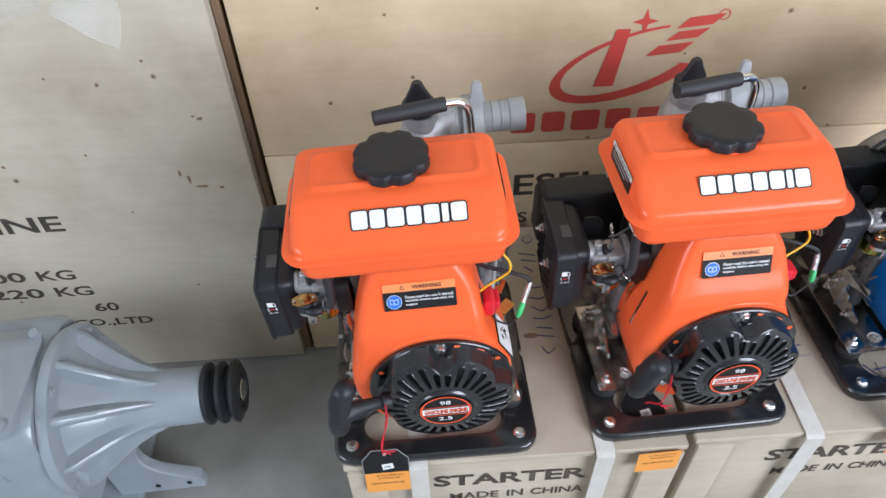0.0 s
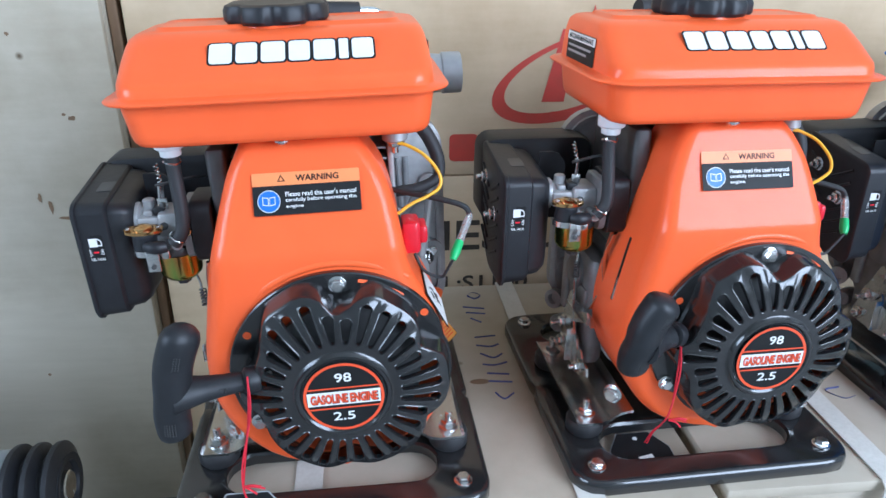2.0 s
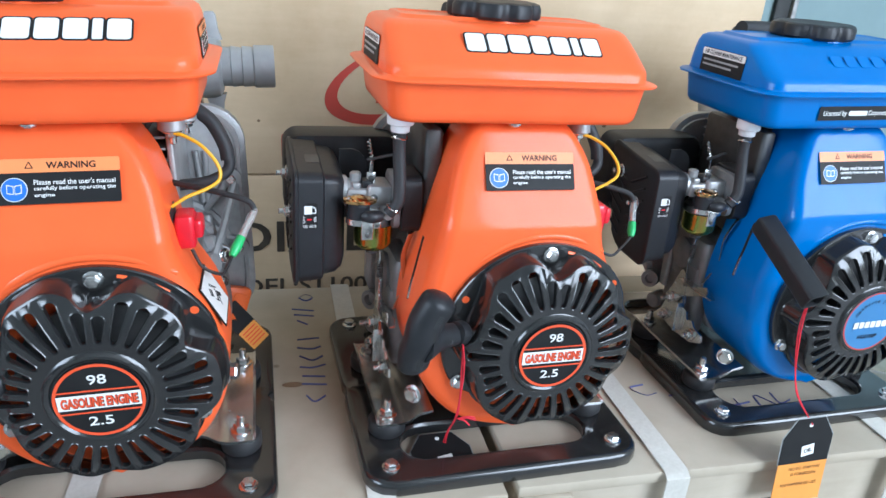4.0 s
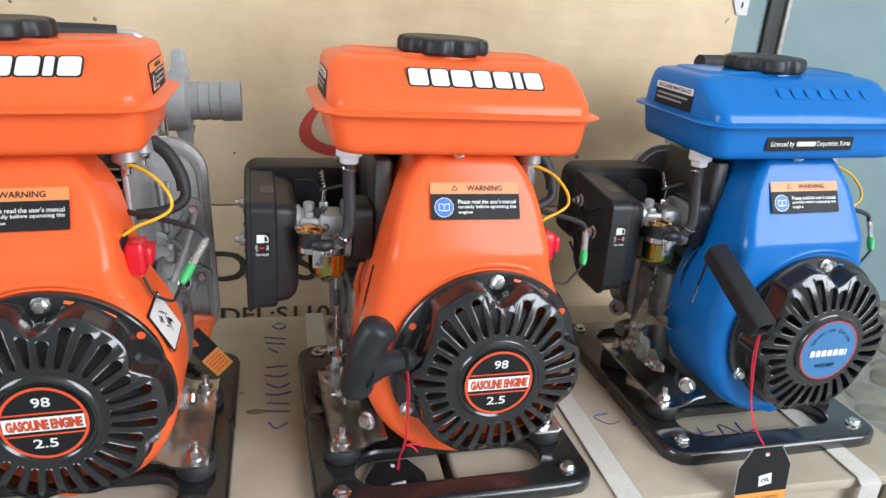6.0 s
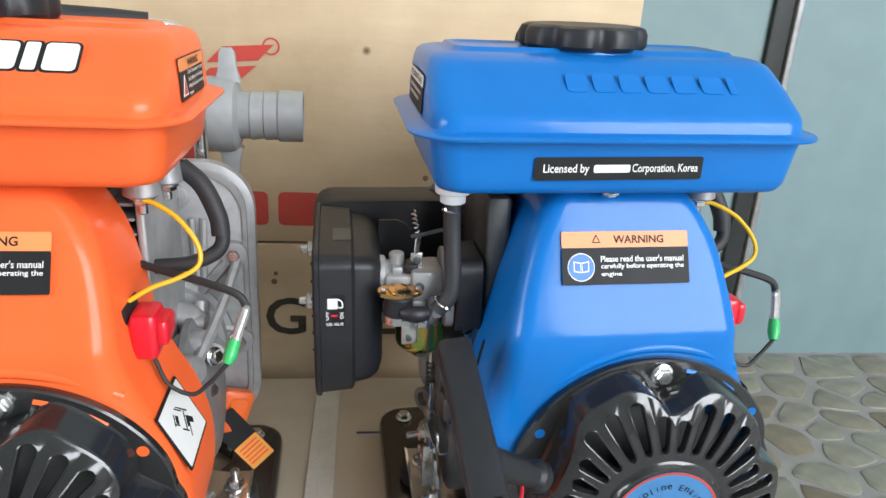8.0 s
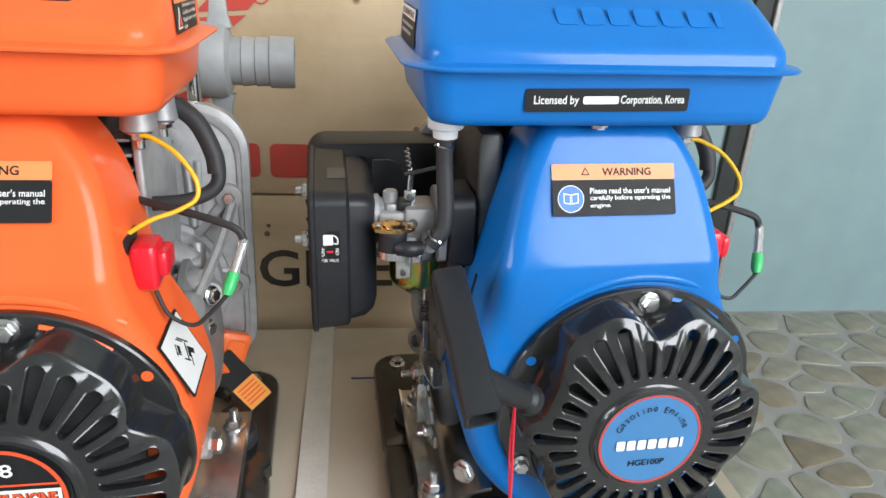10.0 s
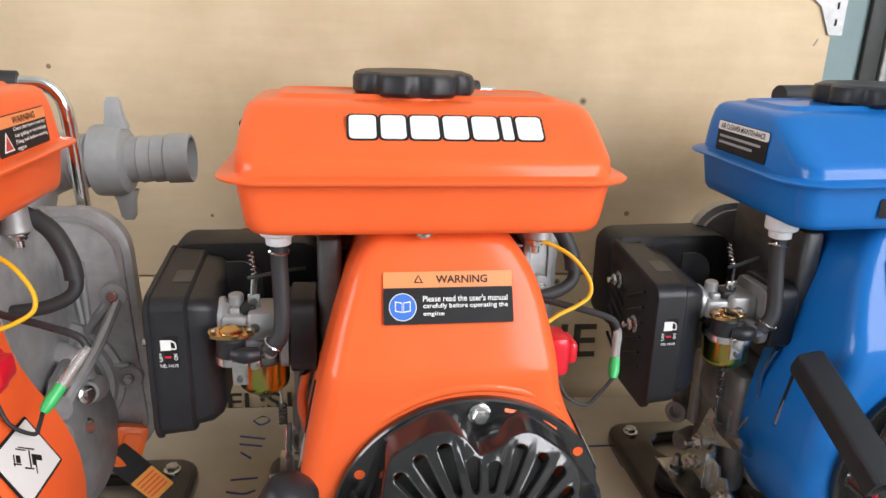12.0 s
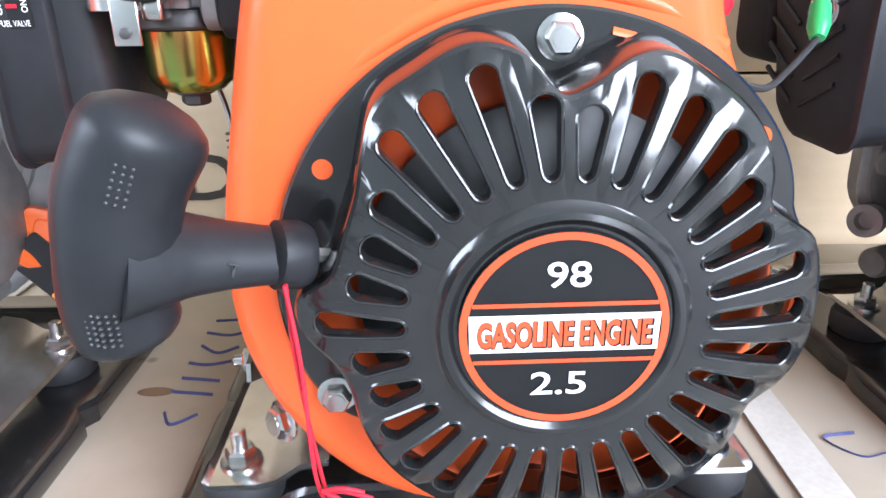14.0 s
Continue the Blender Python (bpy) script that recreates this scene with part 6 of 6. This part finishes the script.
    for i in range(3):
        x0 = -0.084 + 0.0275 * i
        pr += [(0.040, x0), (0.0505, x0 + 0.005), (0.052, x0 + 0.007), (0.052, x0 + 0.013), (0.0505, x0 + 0.015), (0.038, x0 + 0.021), (0.038, x0 + 0.0235)]
    pr += [(0.030, -0.007), (0.028, -0.014), (0.020, -0.014)]
    part("pulley", lathe(bmesh.new(), pr, X(0.0), 48), BLACK, g, "black grooved pulley")
    part("shaft", lathe(bmesh.new(), [(0.018, -0.1), (0.018, -0.008), (0.016, -0.006), (0.004, -0.0065)], X(0.0), 28), STEEL, g)
    return g


gear_unit(pose(-0.253, 0.744, 0.240, 0, 0, 3) @ Matrix.Diagonal((0.765, 0.95, 0.95, 1)))


# ---- stones set in the floor by the wall ----
random.seed(4)
floor_ob = bpy.data.objects["floor"]


def clip_cell(poly, px, py, qx, qy):
    """Keep the side of a polygon that lies nearer to p than to q."""
    mx, my, nx, ny = (px + qx) / 2, (py + qy) / 2, qx - px, qy - py
    out = []
    for (ax, ay), (bx, by) in zip(poly, poly[1:] + poly[:1]):
        da, db = (ax - mx) * nx + (ay - my) * ny, (bx - mx) * nx + (by - my) * ny
        if da <= 0:
            out.append((ax, ay))
        if da * db < 0:
            t = da / (da - db)
            out.append((ax + (bx - ax) * t, ay + (by - ay) * t))
    return out


seeds = []
for _ in range(6000):
    x, y = random.uniform(0.92, 2.75), random.uniform(0.30, 1.69)
    gap = random.uniform(0.050, 0.125)
    if all((x - a) ** 2 + ((y - b) * 1.15) ** 2 > (0.5 * (gap + c)) ** 2 for a, b, c in seeds):
        seeds.append((x, y, gap))
    if len(seeds) >= 290:
        break
for x, y, gap in seeds:
    cell = [(x - 0.16, y - 0.16), (x + 0.16, y - 0.16), (x + 0.16, min(y + 0.16, 1.693)), (x - 0.16, min(y + 0.16, 1.693))]
    for a, b, c in seeds:
        if (a, b) != (x, y) and abs(a - x) < 0.32 and abs(b - y) < 0.32:
            cell = clip_cell(cell, x, y, a, b)
    cx, cy = sum(p[0] for p in cell) / len(cell), sum(p[1] for p in cell) / len(cell)
    # corners worn round, joints of uneven width
    joint = random.uniform(0.80, 0.92)
    rim = []
    n = len(cell)
    for i in range(n):
        p0, p1, p2 = cell[i - 1], cell[i], cell[(i + 1) % n]
        for t, q in ((0.30, p0), (0.02, p1), (0.30, p2)):
            u = (p1[0] + (q[0] - p1[0]) * t, p1[1] + (q[1] - p1[1]) * t) if q is not p1 else (p1[0] * 0.86 + (p0[0] + p2[0]) * 0.07, p1[1] * 0.86 + (p0[1] + p2[1]) * 0.07)
            k = joint * random.uniform(0.95, 1.03)
            rim.append(((u[0] - cx) * k, (u[1] - cy) * k))
    bm = bmesh.new()
    loft(bm, [[(sc * u, sc * v, z) for u, v in rim] for sc, z in ((1.0, -0.004), (0.985, 0.0010), (0.95, 0.0022), (0.6, 0.0030))])
    st = part("stone", bm, STONE, floor_ob)
    st.location, st.rotation_euler = (cx, cy, -0.0118), (random.uniform(-0.010, 0.010), random.uniform(-0.010, 0.010), 0)

# ---- marks and small things on the crates ----
def pen(pts_list, origin, scale, turn, parent, name="pen_stroke"):
    """Marker strokes lying on a crate's top sheet."""
    m = Matrix.Translation(origin) @ pose(0, 0, 0, 0, 0, turn) @ Matrix.Diagonal((scale, scale, 1, 1))
    inv = parent.matrix_world.inverted()
    for pts in pts_list:
        part(name, tube(bmesh.new(), [inv @ (m @ Vector((x, y, 0.0))) for x, y in pts], 0.0011, 5, 5, squash=0.25), INKPEN, parent)


# handwriting kept as plain strokes of its size
WORD = [[(0.0, 0.4), (-0.3, 0.7), (0.0, 1.0), (0.3, 0.7), (0.0, 0.4)],
        [(1.0, 0.05), (1.25, 0.95)], [(1.5, 0.1), (1.7, 0.9)], [(2.0, 0.2), (2.4, 0.6)],
        [(3.5, 0.95), (3.55, 0.1)], [(4.15, 0.05), (4.3, 0.6), (4.15, 0.95)], [(4.75, 0.1), (5.1, 0.55), (4.85, 0.95)], [(5.5, 0.05), (5.6, 0.5), (5.45, 1.0)], [(6.1, 0.1), (6.25, 0.9)], [(6.6, 0.05), (6.75, 0.9)],
        [(7.3, 0.15), (7.7, 0.4), (7.4, 0.8)]]
pen(WORD, (0.196, 0.925, TOPZ + 0.0006), 0.030, -88, box_a)
pen([[(0.0, 0.9), (0.5, 0.1), (0.7, 0.9)], [(0.4, 0.5), (1.2, 0.55)], [(1.4, 0.1), (1.7, 0.9), (2.2, 0.1)], [(2.5, 0.9), (2.4, 0.2), (3.0, 0.3)]], (0.655, 0.618, TOPZ + 0.0006), 0.028, 6, box_b)
pen([[(0.0, 1.0), (1.4, 1.0)], [(0.7, 1.0), (0.7, -0.1)]], (0.572, 0.822, TOPZ + 0.0006), 0.034, 0, box_b)
pen([[(0.0, 0.6), (-0.6, 0.2), (0.0, -0.2), (0.5, 0.1)], [(1.0, 0.0), (1.6, 0.1)]], (0.575, 0.668, TOPZ + 0.0006), 0.026, -20, box_b)

knot = bmesh.new()
lathe(knot, [(0.011, 0.0), (0.010, 0.0004)], Matrix.Translation((0.27, 0.19, TOPZ + 0.0101)) @ Matrix.Diagonal((1, 0.45, 1, 1)), 18)
part("knot", knot, PLY_D, box_a)

random.seed(11)
for c, x0, x1, z0, z1, n in ((left_crate, -0.9, -0.24, 0.15, 1.0, 16), (logo_crate, -0.17, 0.84, 0.40, 1.0, 26)):
    o = c.matrix_world.translation
    for _ in range(n):
        x, z = random.uniform(x0, x1) - o.x, random.uniform(z0, z1) - o.z
        part("nail_mark", lathe(bmesh.new(), [(random.uniform(0.0018, 0.0034), 0.0), (0.001, 0.0007)], axis_pose((x, 0.0, z), (0, -1, 0)), 10), PLY_D, c)
for z in (0.62, 0.70, 0.78, 0.86, 0.94):
    o = logo_crate.matrix_world.translation
    part("staple", tube(bmesh.new(), [(0.838 - o.x, -0.0006, z - o.z), (0.842 - o.x, -0.0006, z + 0.007 - o.z)], 0.0008, 6, 2), STEEL, logo_crate)

# torn veneer and scuffs on the pale crate
random.seed(8)
for x, z, w, h in ((-0.322, 0.482, 0.004, 0.011), (-0.333, 0.494, 0.003, 0.007), (-0.306, 0.466, 0.013, 0.003), (-0.275, 0.595, 0.006, 0.004), (-0.283, 0.600, 0.003, 0.002), (-0.327, 0.694, 0.003, 0.003), (-0.275, 0.462, 0.005, 0.003), (-0.40, 0.66, 0.003, 0.004)):
    o = left_crate.matrix_world.translation
    edge = [(w * random.uniform(0.5, 1.1) * math.cos(radians(30 * i)), h * random.uniform(0.5, 1.1) * math.sin(radians(30 * i))) for i in range(12)]
    part("torn_patch", flat(bmesh.new(), edge, Matrix.Translation((x - o.x, -0.0004, z - o.z)) @ FRONT, 0.0003), PLY_D, left_crate, smooth=False)

# metal corner plate nailed to the crate's edge
bm = bmesh.new()
pl = [(0.868, 0.792), (0.852, 0.792), (0.838, 0.822), (0.806, 0.846), (0.806, 0.868), (0.868, 0.868)]
loft(bm, [[(x, y, z) for x, z in pl] for y in (0.9975, 0.9990)])
bracket = part("corner_plate", bm, ALU, None, smooth=False)
tagged(bracket, "thin galvanised metal corner plate on a plywood crate", "bracket")
for x, z in ((0.858, 0.820), (0.858, 0.802)):
    part("slot", tube(bmesh.new(), [(x, 0.9973, z), (x, 0.9973, z + 0.007)], 0.0013, 6, 2), INKB, bracket)

# crumpled clear film hanging over the pale crate
random.seed(3)
bm = bmesh.new()
nx, nz = 26, 16
grid = []
for j in range(nz):
    row = []
    for i in range(nx):
        u, v = i / (nx - 1), j / (nz - 1)
        x = -0.80 + 0.46 * u + 0.02 * math.sin(9 * v)
        z = 1.05 - (0.33 + 0.05 * math.sin(5 * u + 1)) * v
        y = 0.965 - 0.012 * math.sin(14 * u + 6 * v) - 0.02 * noise.noise((7 * u, 5 * v, 1.3))
        row.append(bm.verts.new((x, y, z)))
    grid.append(row)
for j in range(nz - 1):
    for i in range(nx - 1):
        bm.faces.new((grid[j][i], grid[j][i + 1], grid[j + 1][i + 1], grid[j + 1][i]))
film = part("plastic_film", bm, FILM, None, sharp=180)
tagged(film, "crumpled clear plastic film hanging on a plywood crate", "plastic film")
